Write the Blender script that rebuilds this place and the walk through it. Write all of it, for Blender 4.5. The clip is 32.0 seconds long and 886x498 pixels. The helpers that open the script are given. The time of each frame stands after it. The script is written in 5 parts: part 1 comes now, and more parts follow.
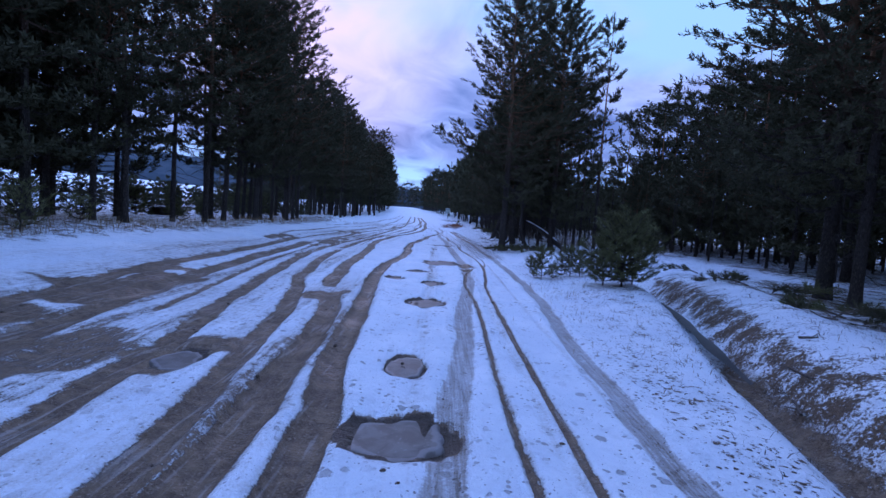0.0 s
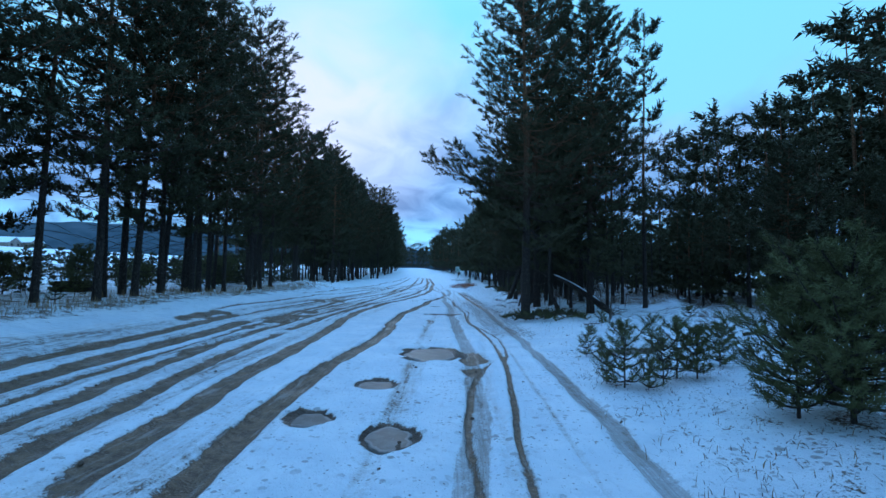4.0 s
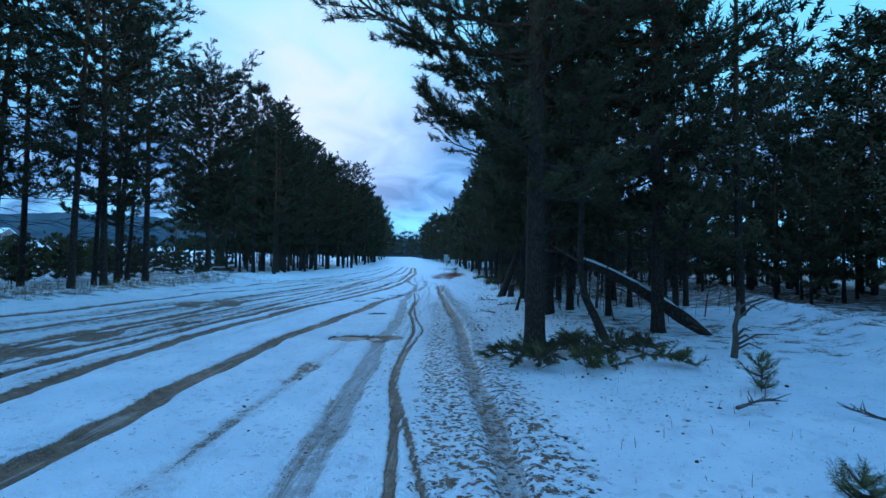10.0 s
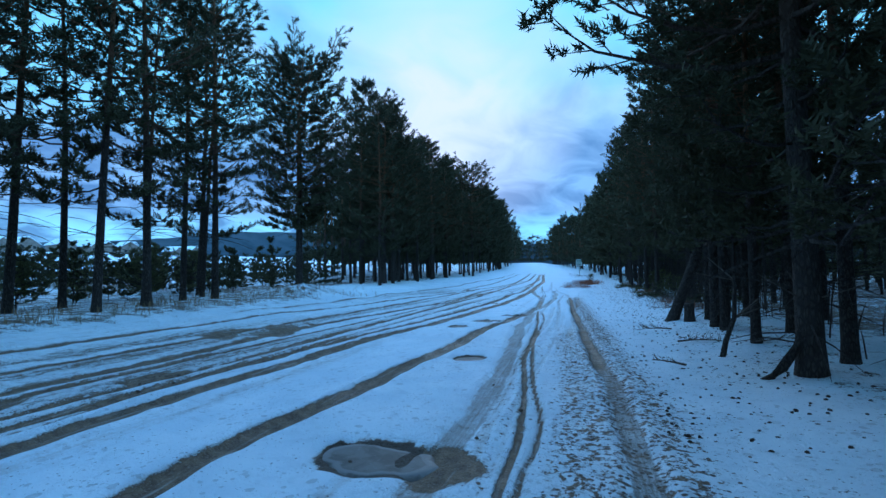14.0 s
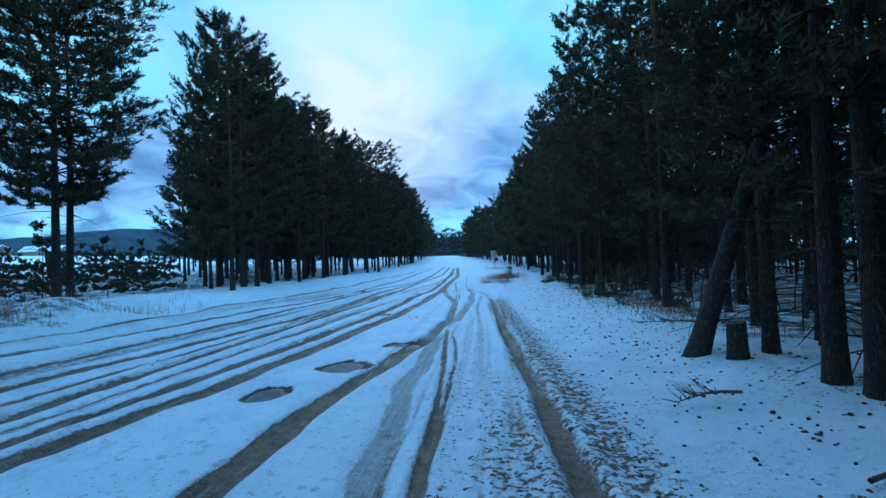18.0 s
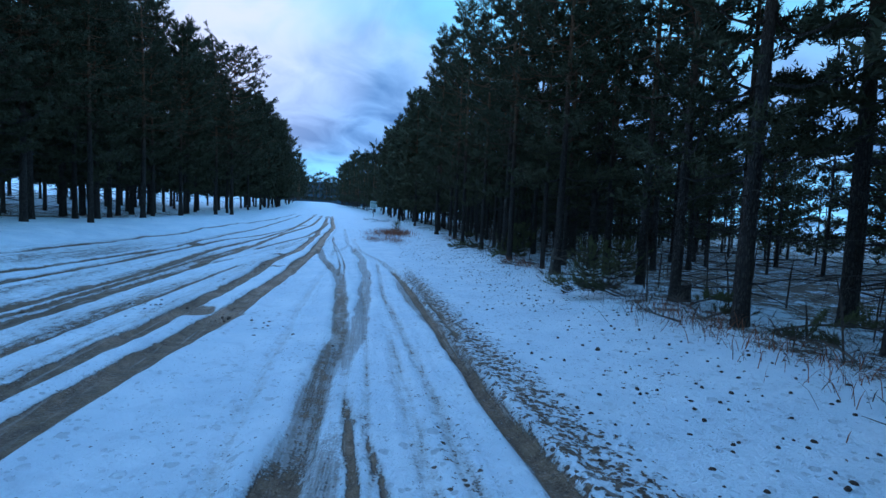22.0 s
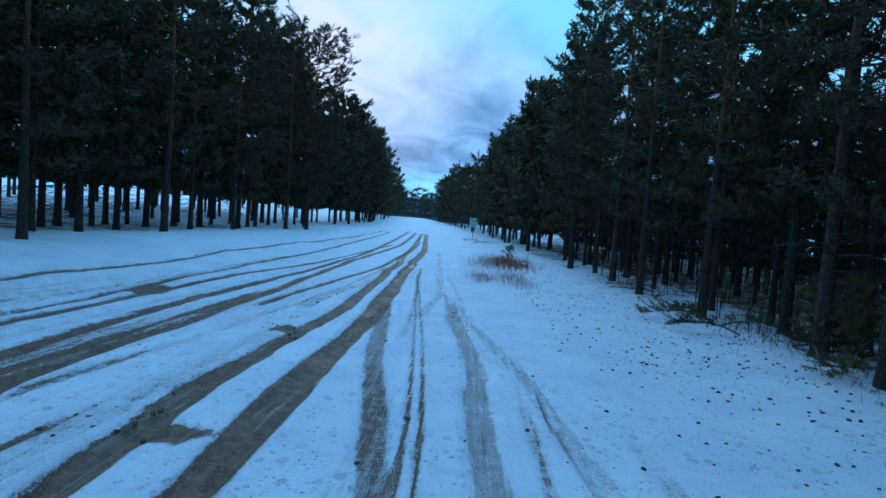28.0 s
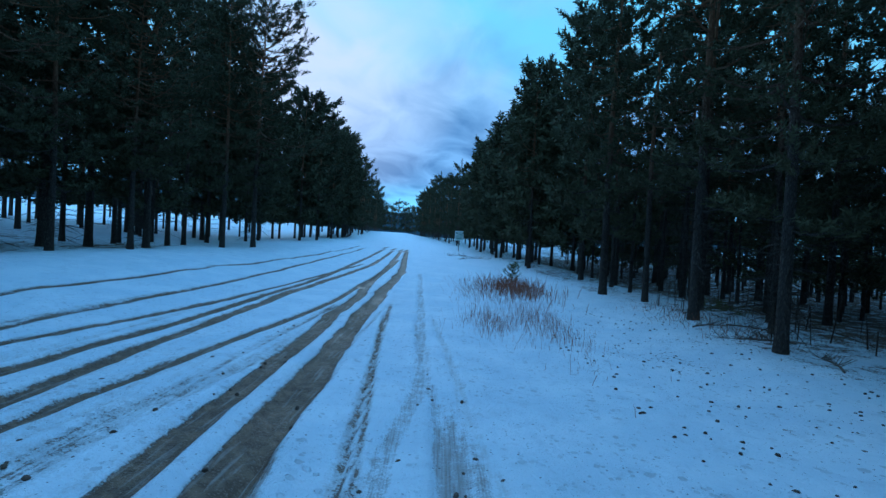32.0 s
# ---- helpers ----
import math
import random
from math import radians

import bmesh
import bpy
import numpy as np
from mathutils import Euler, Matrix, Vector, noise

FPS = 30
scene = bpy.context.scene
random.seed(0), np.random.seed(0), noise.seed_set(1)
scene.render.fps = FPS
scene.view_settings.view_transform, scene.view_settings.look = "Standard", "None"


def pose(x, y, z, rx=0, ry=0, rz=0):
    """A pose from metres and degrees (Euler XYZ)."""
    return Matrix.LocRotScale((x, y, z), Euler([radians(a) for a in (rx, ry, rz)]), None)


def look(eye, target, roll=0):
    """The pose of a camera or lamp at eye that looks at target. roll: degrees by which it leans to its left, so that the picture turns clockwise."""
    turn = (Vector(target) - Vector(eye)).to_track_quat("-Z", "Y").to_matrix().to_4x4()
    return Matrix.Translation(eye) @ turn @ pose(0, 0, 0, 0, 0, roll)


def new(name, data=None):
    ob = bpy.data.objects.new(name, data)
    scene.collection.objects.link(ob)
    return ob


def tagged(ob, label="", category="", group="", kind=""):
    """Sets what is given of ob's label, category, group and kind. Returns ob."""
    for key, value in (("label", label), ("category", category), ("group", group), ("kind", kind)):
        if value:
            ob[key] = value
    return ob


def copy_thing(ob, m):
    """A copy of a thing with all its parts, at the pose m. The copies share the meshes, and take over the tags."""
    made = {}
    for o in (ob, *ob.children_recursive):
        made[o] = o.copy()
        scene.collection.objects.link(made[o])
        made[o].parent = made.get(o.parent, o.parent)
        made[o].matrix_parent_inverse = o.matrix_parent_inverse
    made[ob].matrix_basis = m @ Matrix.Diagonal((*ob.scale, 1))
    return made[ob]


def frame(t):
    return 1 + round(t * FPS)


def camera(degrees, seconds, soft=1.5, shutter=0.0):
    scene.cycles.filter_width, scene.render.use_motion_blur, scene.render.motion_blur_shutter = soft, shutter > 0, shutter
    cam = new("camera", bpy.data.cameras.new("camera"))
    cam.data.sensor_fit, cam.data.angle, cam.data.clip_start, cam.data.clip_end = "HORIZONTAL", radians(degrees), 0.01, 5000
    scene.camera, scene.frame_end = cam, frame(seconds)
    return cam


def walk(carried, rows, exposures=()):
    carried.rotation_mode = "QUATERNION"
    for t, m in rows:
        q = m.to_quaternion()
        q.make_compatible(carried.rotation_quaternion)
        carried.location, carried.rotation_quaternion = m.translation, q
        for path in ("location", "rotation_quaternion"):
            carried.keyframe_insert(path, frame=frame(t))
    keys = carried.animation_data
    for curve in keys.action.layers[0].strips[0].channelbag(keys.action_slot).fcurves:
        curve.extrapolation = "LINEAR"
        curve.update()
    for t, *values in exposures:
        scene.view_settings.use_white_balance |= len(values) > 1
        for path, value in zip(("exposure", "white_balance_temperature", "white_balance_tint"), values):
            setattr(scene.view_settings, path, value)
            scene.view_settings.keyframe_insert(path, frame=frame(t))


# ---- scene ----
cam = camera(87.3, 32.0)
METRES, EYE, TILT, LEAN, TURN = 48.4, 1.5, 0.0, 0.0, -0.5
ROWS = [
    (0.0, 0.0, 0.0, 0.0, 0.26, -4.14, -3.64),
    (0.5, 0.0023, 0.0169, -0.0001, 0.27, -4.51, -4.63),
    (1.0, 0.0051, 0.0337, 0.0002, -0.36, -3.38, -4.07),
    (1.5, 0.0059, 0.0495, 0.0002, 1.2, -0.68, -1.51),
    (2.0, 0.008, 0.0648, 0.0001, 3.88, 2.13, 1.22),
    (2.5, 0.0079, 0.0797, -0.0005, 6.79, 4.25, 1.1),
    (3.0, 0.0088, 0.0934, -0.0003, 5.9, 4.93, 1.1),
    (3.5, 0.0086, 0.1081, -0.0008, 4.38, 4.8, 0.07),
    (4.0, 0.0089, 0.1232, -0.0008, 1.76, 3.16, -0.72),
    (4.5, 0.0095, 0.1383, -0.001, 0.72, 2.17, -0.28),
    (6.5, 0.0154, 0.2009, -0.0008, -0.89, 1.81, 0.28),
    (7.0, 0.016, 0.2158, -0.0011, -1.67, 1.72, -0.75),
    (7.5, 0.0186, 0.2308, -0.0013, -3.52, 1.31, 0.42),
    (8.0, 0.0203, 0.2458, -0.0017, -4.98, 0.78, 0.2),
    (8.5, 0.0236, 0.2596, -0.0019, -5.13, 1.02, 1.32),
    (9.0, 0.0263, 0.2743, -0.0024, -4.5, 1.27, 0.98),
    (9.5, 0.0294, 0.2881, -0.0024, -2.72, 1.59, 1.48),
    (10.0, 0.0305, 0.3031, -0.003, 1.06, 1.86, -0.29),
    (10.5, 0.032, 0.3184, -0.0035, 4.81, 2.23, -0.01),
    (11.0, 0.0313, 0.3337, -0.0035, 7.63, 1.83, -0.1),
    (11.5, 0.0307, 0.3482, -0.0028, 11.07, 1.39, 1.16),
    (12.0, 0.0274, 0.3609, -0.0027, 19.6, 1.74, -0.29),
    (12.5, 0.024, 0.373, -0.0028, 34.27, 3.32, -0.25),
    (13.0, 0.02, 0.383, -0.0026, 45.43, 4.09, 0.33),
    (13.5, 0.0258, 0.3972, -0.0018, 28.82, 4.12, 2.54),
    (14.0, 0.0269, 0.4105, -0.0014, 16.86, 2.72, 0.77),
    (14.5, 0.0285, 0.4272, -0.0017, 11.89, 1.61, 1.21),
    (15.0, 0.0279, 0.4436, -0.0018, 8.28, 0.31, -0.21),
    (15.5, 0.0279, 0.4603, -0.0017, 5.46, -0.01, 0.74),
    (17.5, 0.0206, 0.5311, -0.0014, 5.3, 1.46, 2.06),
    (18.0, 0.0173, 0.5466, -0.0014, 6.54, 1.76, 2.23),
    (18.5, 0.0138, 0.5618, -0.0013, 5.8, 1.45, 1.77),
    (19.0, 0.0093, 0.5777, -0.001, 5.18, 0.68, 0.55),
    (19.5, 0.0056, 0.5933, -0.001, 2.86, -0.34, 0.29),
    (20.0, 0.0029, 0.61, -0.0008, -0.07, -1.84, -0.28),
    (20.5, 0.0014, 0.6257, -0.0009, -5.92, -2.74, -1.59),
    (21.0, 0.0005, 0.6422, -0.001, -12.38, -3.53, -2.67),
    (21.5, -0.002, 0.658, -0.0006, -14.89, -4.4, -4.02),
    (22.0, -0.0025, 0.6752, 0.0002, -9.07, -4.17, -2.53),
    (22.5, -0.0035, 0.6918, -0.0, -5.77, -3.23, -3.38),
    (23.0, -0.0042, 0.7088, -0.0, -1.54, -2.76, -3.1),
    (23.5, -0.0055, 0.7239, -0.0003, 0.92, -1.76, -4.31),
    (24.0, -0.0051, 0.7409, -0.0002, 3.19, -0.41, -3.52),
    (24.5, -0.0054, 0.7566, 0.0, 3.84, -0.77, -3.41),
    (25.0, -0.0047, 0.772, 0.0006, 3.18, -1.02, -2.49),
    (25.5, -0.0053, 0.7876, 0.0003, 1.76, -1.15, -3.49),
    (27.5, -0.0103, 0.8518, 0.0027, 0.64, -2.52, -4.72),
    (28.0, -0.0104, 0.8676, 0.0026, 2.7, -2.66, -4.37),
    (28.5, -0.0115, 0.8833, 0.0025, 5.27, -2.17, -4.41),
    (29.0, -0.0117, 0.9003, 0.0023, 7.01, -1.69, -3.72),
    (29.5, -0.013, 0.9163, 0.0022, 7.29, -1.72, -4.59),
    (30.0, -0.0128, 0.9319, 0.0022, 6.24, -1.78, -3.96),
    (30.5, -0.0139, 0.9469, 0.0016, 4.74, -1.87, -3.92),
    (31.0, -0.014, 0.9617, 0.0017, 2.49, -1.71, -3.47),
    (31.5, -0.015, 0.9769, 0.0018, 1.2, -1.18, -3.93),
    (32.0, -0.0152, 0.9917, 0.0016, 0.57, -0.71, -3.24),
]
EXPOSURES = [(0.0, 0.63, 5200, 39), (1.5, 0.66, 5200, 37), (3.0, 0.7, 5000, 14), (4.0, 0.68, 4740, -2), (9.0, 0.62, 4500, -8), (11.0, 0.76, 4640, -4), (12.0, 0.82, 4650, -4), (13.0, 0.72, 4660, -4), (14.0, 0.68, 4560, -6), (15.0, 0.7, 4600, -7), (18.0, 0.7, 4600, -9), (20.0, 0.63, 4560, -8), (22.0, 0.6, 4680, 0), (23.0, 0.61, 4950, 9), (24.0, 0.62, 5000, 4), (25.0, 0.68, 4620, -5), (28.0, 0.6, 4700, -8), (29.0, 0.55, 4880, -8), (30.0, 0.51, 4680, -10), (32.0, 0.45, 4420, -11)]
walk(cam, [(t, pose(0, 0, EYE, TILT, LEAN, TURN) @ pose(METRES * x, METRES * y, METRES * z, 90 + pitch, roll, yaw)) for t, x, y, z, yaw, pitch, roll in ROWS], EXPOSURES)

# ---- light: dusk sky with broken cloud, weak low sun behind it ----
SUN_AZ, SUN_EL = 16.0, 14.0          # degrees to the left of the road's way, and up
world = bpy.data.worlds.new("dusk_sky")
scene.world = world
world.use_nodes = True


def sky_nodes(w):
    nt = w.node_tree
    nt.nodes.clear()
    N, L = nt.nodes.new, nt.links.new

    def math_node(op, a, b=None, clamp=False):
        n = N("ShaderNodeMath")
        n.operation, n.use_clamp = op, clamp
        for i, v in enumerate((a, b)):
            if v is None:
                continue
            if isinstance(v, (int, float)):
                n.inputs[i].default_value = v
            else:
                L(v, n.inputs[i])
        return n.outputs[0]

    def mix(fac, a, b):
        n = N("ShaderNodeMix")
        n.data_type = "RGBA"
        for sock, v in ((n.inputs[0], fac), (n.inputs[6], a), (n.inputs[7], b)):
            if isinstance(v, (int, float)):
                sock.default_value = v
            elif isinstance(v, tuple):
                sock.default_value = (*v, 1)
            else:
                L(v, sock)
        return n.outputs[2]

    def ramp(fac, stops):
        n = N("ShaderNodeValToRGB")
        el = n.color_ramp.elements
        while len(el) < len(stops):
            el.new(0.5)
        for e, (p, c) in zip(el, stops):
            e.position, e.color = p, (*c, 1) if isinstance(c, tuple) else (c, c, c, 1)
        L(fac, n.inputs[0])
        return n.outputs[0]

    co = N("ShaderNodeTexCoord").outputs["Generated"]
    sep = N("ShaderNodeSeparateXYZ")
    L(co, sep.inputs[0])
    x, y, z = sep.outputs
    up = math_node("MAXIMUM", z, 0.0)
    # flat cloud deck seen in perspective
    den = math_node("ADD", up, 0.30)
    cb = N("ShaderNodeCombineXYZ")
    L(math_node("DIVIDE", x, den), cb.inputs[0])
    L(math_node("DIVIDE", y, den), cb.inputs[1])

    def cloud(scale, detail, off, dist=0.4):
        mp = N("ShaderNodeMapping")
        mp.inputs[1].default_value = off
        mp.inputs[3].default_value = (1.0, 0.8, 1.0)
        L(cb.outputs[0], mp.inputs[0])
        n = N("ShaderNodeTexNoise")
        n.inputs["Scale"].default_value, n.inputs["Detail"].default_value = scale, detail
        n.inputs["Distortion"].default_value = dist
        L(mp.outputs[0], n.inputs[0])
        return n.outputs[0]

    sky = N("ShaderNodeTexSky")
    sky.sky_type, sky.sun_disc = "NISHITA", False
    sky.sun_elevation, sky.sun_rotation = radians(SUN_EL), radians(-SUN_AZ)
    sky.air_density, sky.dust_density, sky.ozone_density = 1.0, 0.3, 3.0
    clear = mix(ramp(up, [(0.05, 0.0), (0.45, 1.0)]), (4.3, 6.4, 8.2), (4.1, 7.5, 9.0))
    clear = mix(0.80, sky.outputs[0], mix(ramp(up, [(0.5, 0.0), (0.85, 1.0)]), clear, (3.8, 6.0, 9.9)))

    def lobe(az, el, stops):
        """How near the view is to one part of the sky."""
        d = N("ShaderNodeVectorMath")
        d.operation = "DOT_PRODUCT"
        L(co, d.inputs[0])
        a, e = radians(az), radians(el)
        d.inputs[1].default_value = (-math.sin(a) * math.cos(e), math.cos(a) * math.cos(e), math.sin(e))
        return ramp(d.outputs["Value"], stops)

    n1, n2, n3 = cloud(1.7, 8, (2.3, 5.1, 0), 0.5), cloud(4.2, 8, (7.7, 1.2, 0), 0.6), cloud(1.2, 6, (1.1, 8.4, 0))
    # cover: thick and grey low down, breaking up above, thickest where the sun stands
    near_sun = lobe(SUN_AZ, 22, [(0.88, 0.0), (0.98, 1.0)])
    low = ramp(up, [(0.19, 0.40), (0.33, 0.04)])
    cover = ramp(math_node("ADD", math_node("ADD", n1, low), math_node("MULTIPLY", near_sun, 0.12)), [(0.57, 0.0), (0.78, 1.0)])
    grey = mix(ramp(n2, [(0.40, 0.0), (0.62, 1.0)]), (1.5, 2.3, 4.0), (3.4, 4.6, 6.8))
    white = mix(ramp(n2, [(0.32, 0.0), (0.62, 1.0)]), (3.8, 5.4, 7.4), (6.6, 7.4, 8.6))
    lift = math_node("ADD", ramp(up, [(0.19, 0.0), (0.38, 0.62)]), math_node("MULTIPLY", math_node("SUBTRACT", n3, 0.5), 1.2), True)
    body = mix(lift, grey, white)
    out = mix(cover, clear, body)
    glow = math_node("MULTIPLY", lobe(SUN_AZ, 20, [(0.955, 0.0), (0.985, 0.5), (0.998, 1.0)]), ramp(n2, [(0.25, 0.45), (0.6, 1.0)]))
    out = mix(glow, out, (8.6, 7.2, 7.9))
    # pale strip over the end of the road
    rift = math_node("MULTIPLY", ramp(up, [(0.035, 1.0), (0.085, 0.75), (0.125, 0.0)]), ramp(n2, [(0.38, 0.15), (0.58, 1.0)]))
    out = mix(rift, out, (4.6, 8.0, 10.2))
    mul = N("ShaderNodeMix")
    mul.data_type, mul.blend_type = "RGBA", "MULTIPLY"
    mul.inputs[0].default_value = 1.0
    L(out, mul.inputs[6])
    L(ramp(up, [(0.5, 1.0), (0.9, 1.85)]), mul.inputs[7])
    bg = N("ShaderNodeBackground")
    bg.inputs[1].default_value = 0.075
    L(mul.outputs[2], bg.inputs[0])
    o = N("ShaderNodeOutputWorld")
    L(bg.outputs[0], o.inputs[0])


sky_nodes(world)
sun = new("sun", bpy.data.lights.new("sun", "SUN"))
sun.data.energy, sun.data.angle, sun.data.color = 0.5, radians(30), (1.0, 0.9, 0.86)
sun.matrix_world = look((-20 * math.sin(radians(SUN_AZ)), 20 * math.cos(radians(SUN_AZ)), 20 * math.tan(radians(SUN_EL))), (0, 0, 0))


# ---- materials ----
def material(name, rough=0.8, spec=0.3):
    m = bpy.data.materials.new(name)
    m.use_nodes = True
    b = m.node_tree.nodes["Principled BSDF"]
    b.inputs["Roughness"].default_value = rough
    b.inputs["Specular IOR Level"].default_value = spec
    return m, m.node_tree, b


class Graph:
    """Short names for building a node tree."""

    def __init__(self, nt):
        self.nt, self.N, self.L = nt, nt.nodes.new, nt.links.new

    def put(self, sock, v):
        if isinstance(v, (int, float)):
            sock.default_value = v
        elif isinstance(v, tuple):
            sock.default_value = (*v, 1) if len(v) == 3 and sock.type == "RGBA" else v
        else:
            self.L(v, sock)

    def m(self, op, a, b=None, clamp=False):
        n = self.N("ShaderNodeMath")
        n.operation, n.use_clamp = op, clamp
        self.put(n.inputs[0], a)
        if b is not None:
            self.put(n.inputs[1], b)
        return n.outputs[0]

    def mix(self, fac, a, b):
        n = self.N("ShaderNodeMix")
        n.data_type = "RGBA"
        self.put(n.inputs[0], fac)
        self.put(n.inputs[6], a)
        self.put(n.inputs[7], b)
        return n.outputs[2]

    def step(self, v, lo, hi):
        n = self.N("ShaderNodeMapRange")
        n.interpolation_type = "SMOOTHSTEP"
        self.put(n.inputs[0], v)
        n.inputs[1].default_value, n.inputs[2].default_value = lo, hi
        return n.outputs[0]

    def noise(self, scale, detail=4, co=None, dist=0.0, rough=0.5):
        n = self.N("ShaderNodeTexNoise")
        n.inputs["Scale"].default_value, n.inputs["Detail"].default_value = scale, detail
        n.inputs["Distortion"].default_value, n.inputs["Roughness"].default_value = dist, rough
        self.put(n.inputs[0], co if co is not None else self.co())
        return n.outputs[0]

    def co(self, kind="Object"):
        return self.N("ShaderNodeTexCoord").outputs[kind]

    def scaled(self, co, s):
        n = self.N("ShaderNodeMapping")
        n.inputs[3].default_value = s
        self.L(co, n.inputs[0])
        return n.outputs[0]

    def cells(self, scale, share, radius, co):
        """Small round marks in a share of scattered cells."""
        v = self.N("ShaderNodeTexVoronoi")
        v.feature, v.inputs["Scale"].default_value = "F1", scale
        w = self.N("ShaderNodeVectorMath")
        w.operation = "MULTIPLY_ADD"
        n = self.N("ShaderNodeTexNoise")
        n.inputs["Scale"].default_value = scale * 2.5
        self.L(co, n.inputs[0])
        self.L(n.outputs[1], w.inputs[0])
        w.inputs[1].default_value = (0.35 / scale,) * 3
        self.L(co, w.inputs[2])
        self.L(w.outputs[0], v.inputs[0])
        sep = self.N("ShaderNodeSeparateColor")
        self.L(v.outputs["Color"], sep.inputs[0])
        size = self.m("MULTIPLY", self.m("ADD", sep.outputs[1], 0.4), radius)
        near = self.step(self.m("SUBTRACT", size, v.outputs["Distance"]), 0.0, 0.06)
        return self.m("MULTIPLY", near, self.m("LESS_THAN", sep.outputs[0], share))

    def attr(self, name):
        n = self.N("ShaderNodeAttribute")
        n.attribute_name = name
        return n.outputs["Fac"]

    def bump(self, height, dist, strength=1.0, normal=None):
        n = self.N("ShaderNodeBump")
        n.inputs["Distance"].default_value, n.inputs["Strength"].default_value = dist, strength
        self.put(n.inputs["Height"], height)
        if normal is not None:
            self.L(normal, n.inputs["Normal"])
        return n.outputs[0]


def ground_material():
    m, nt, b = material("snow_and_mud", 0.6, 0.3)
    g = Graph(nt)
    co = g.co()
    big, mid, fine = g.noise(1.3, 4, co), g.noise(9, 5, co), g.noise(55, 3, co)
    streak = g.noise(6, 4, g.scaled(co, (3.2, 0.22, 1)), 0.2)
    mud = g.attr("mud")
    edge = g.m("ADD", g.m("MULTIPLY", g.m("SUBTRACT", mid, 0.5), 0.55), g.m("MULTIPLY", g.m("SUBTRACT", streak, 0.5), 0.55))
    edge = g.m("ADD", edge, g.m("MULTIPLY", g.m("SUBTRACT", fine, 0.5), 0.60))
    # lengthwise grooves pressed by tyres
    side = g.attr("across")
    groove = g.m("MULTIPLY", g.m("SINE", g.m("ADD", g.m("MULTIPLY", side, 300.0), g.m("MULTIPLY", mid, 7.0))), g.m("MULTIPLY", g.attr("press"), g.step(streak, 0.30, 0.62)))
    edge = g.m("ADD", edge, g.m("MULTIPLY", groove, 0.035))
    mask = g.step(g.m("ADD", mud, edge), 0.40, 0.56)
    # churned, trodden snow with the ground showing in flecks
    vor = g.N("ShaderNodeTexVoronoi")
    vor.feature, vor.inputs["Scale"].default_value, vor.inputs["Randomness"].default_value = "F1", 15, 1
    g.L(g.scaled(g.N("ShaderNodeVectorMath").outputs[0], (1, 1, 1)), vor.inputs[0])
    warp = vor.inputs[0].links[0].from_node.inputs[0].links[0].from_node
    warp.operation = "ADD"
    g.L(co, warp.inputs[0])
    wn = g.N("ShaderNodeTexNoise")
    wn.inputs["Scale"].default_value = 14
    g.L(co, wn.inputs[0])
    wv = g.N("ShaderNodeVectorMath")
    wv.operation, wv.inputs[3].default_value = "SCALE", 0.12
    g.L(wn.outputs[1], wv.inputs[0])
    g.L(wv.outputs[0], warp.inputs[1])
    fleck = g.m("ADD", g.m("SUBTRACT", 0.45, g.m("MULTIPLY", vor.outputs["Distance"], 0.30)), g.m("MULTIPLY", g.m("SUBTRACT", g.noise(12, 8, co, 0.5, 0.72), 0.5), 3.0))
    lugs = g.cells(19, g.m("MULTIPLY", g.step(g.attr("churn"), 0.25, 1.0), 0.85), 0.32, co)
    churn = g.step(g.m("ADD", fleck, g.m("MULTIPLY", g.m("SUBTRACT", g.attr("churn"), 0.90), 0.62)), 0.30, 0.42)
    mask = g.m("MAXIMUM", g.m("MAXIMUM", mask, churn), lugs)
    # fallen needles, leaves and bare earth under the trees, also darkening the right-hand wood's shaded floor
    spread = g.m("ADD", g.m("MULTIPLY", g.m("SUBTRACT", g.noise(24, 8, co, 0.15, 0.78), 0.5), 2.2), g.m("MULTIPLY", g.m("SUBTRACT", g.noise(3.2, 4, co, 0.3), 0.5), 1.3))
    lit = g.step(g.m("ADD", spread, g.m("SUBTRACT", g.attr("litter"), 0.5)), 0.02, 0.16)
    litter_col = g.mix(g.noise(30, 2, co), (0.050, 0.031, 0.019), (0.19, 0.122, 0.066))
    snow = g.mix(g.step(big, 0.35, 0.7), (0.77, 0.80, 0.84), (0.87, 0.88, 0.90))
    # grey mottling in the colour stands in for shading on the snow's low bumps
    thin = g.m("MULTIPLY", g.step(g.noise(4.2, 6, co, 0.6, 0.62), 0.50, 0.72), 0.30)
    snow = g.mix(thin, snow, (0.52, 0.54, 0.57))
    # dimples of trodden snow, their shade put into the colour as grey
    dimple_shade = g.m("MAXIMUM", g.cells(9, 0.42, 0.30, co), g.cells(17, 0.35, 0.30, co))
    dimple_shade = g.m("MULTIPLY", dimple_shade, g.m("MULTIPLY", g.step(g.noise(1.1, 4, co, 0.4), 0.36, 0.60), g.attr("trod")))
    snow = g.mix(g.m("MULTIPLY", dimple_shade, 0.42), snow, (0.36, 0.34, 0.33))
    snow = g.mix(g.m("MULTIPLY", g.step(g.m("ADD", mud, edge), 0.10, 0.48), 0.55), snow, (0.52, 0.48, 0.44))
    earth = g.mix(g.step(mid, 0.35, 0.7), (0.112, 0.072, 0.043), (0.215, 0.146, 0.088))
    earth = g.mix(g.step(fine, 0.52, 0.75), earth, (0.30, 0.225, 0.165))
    earth = g.mix(g.m("MULTIPLY", g.step(streak, 0.54, 0.74), 0.40), earth, (0.56, 0.52, 0.48))
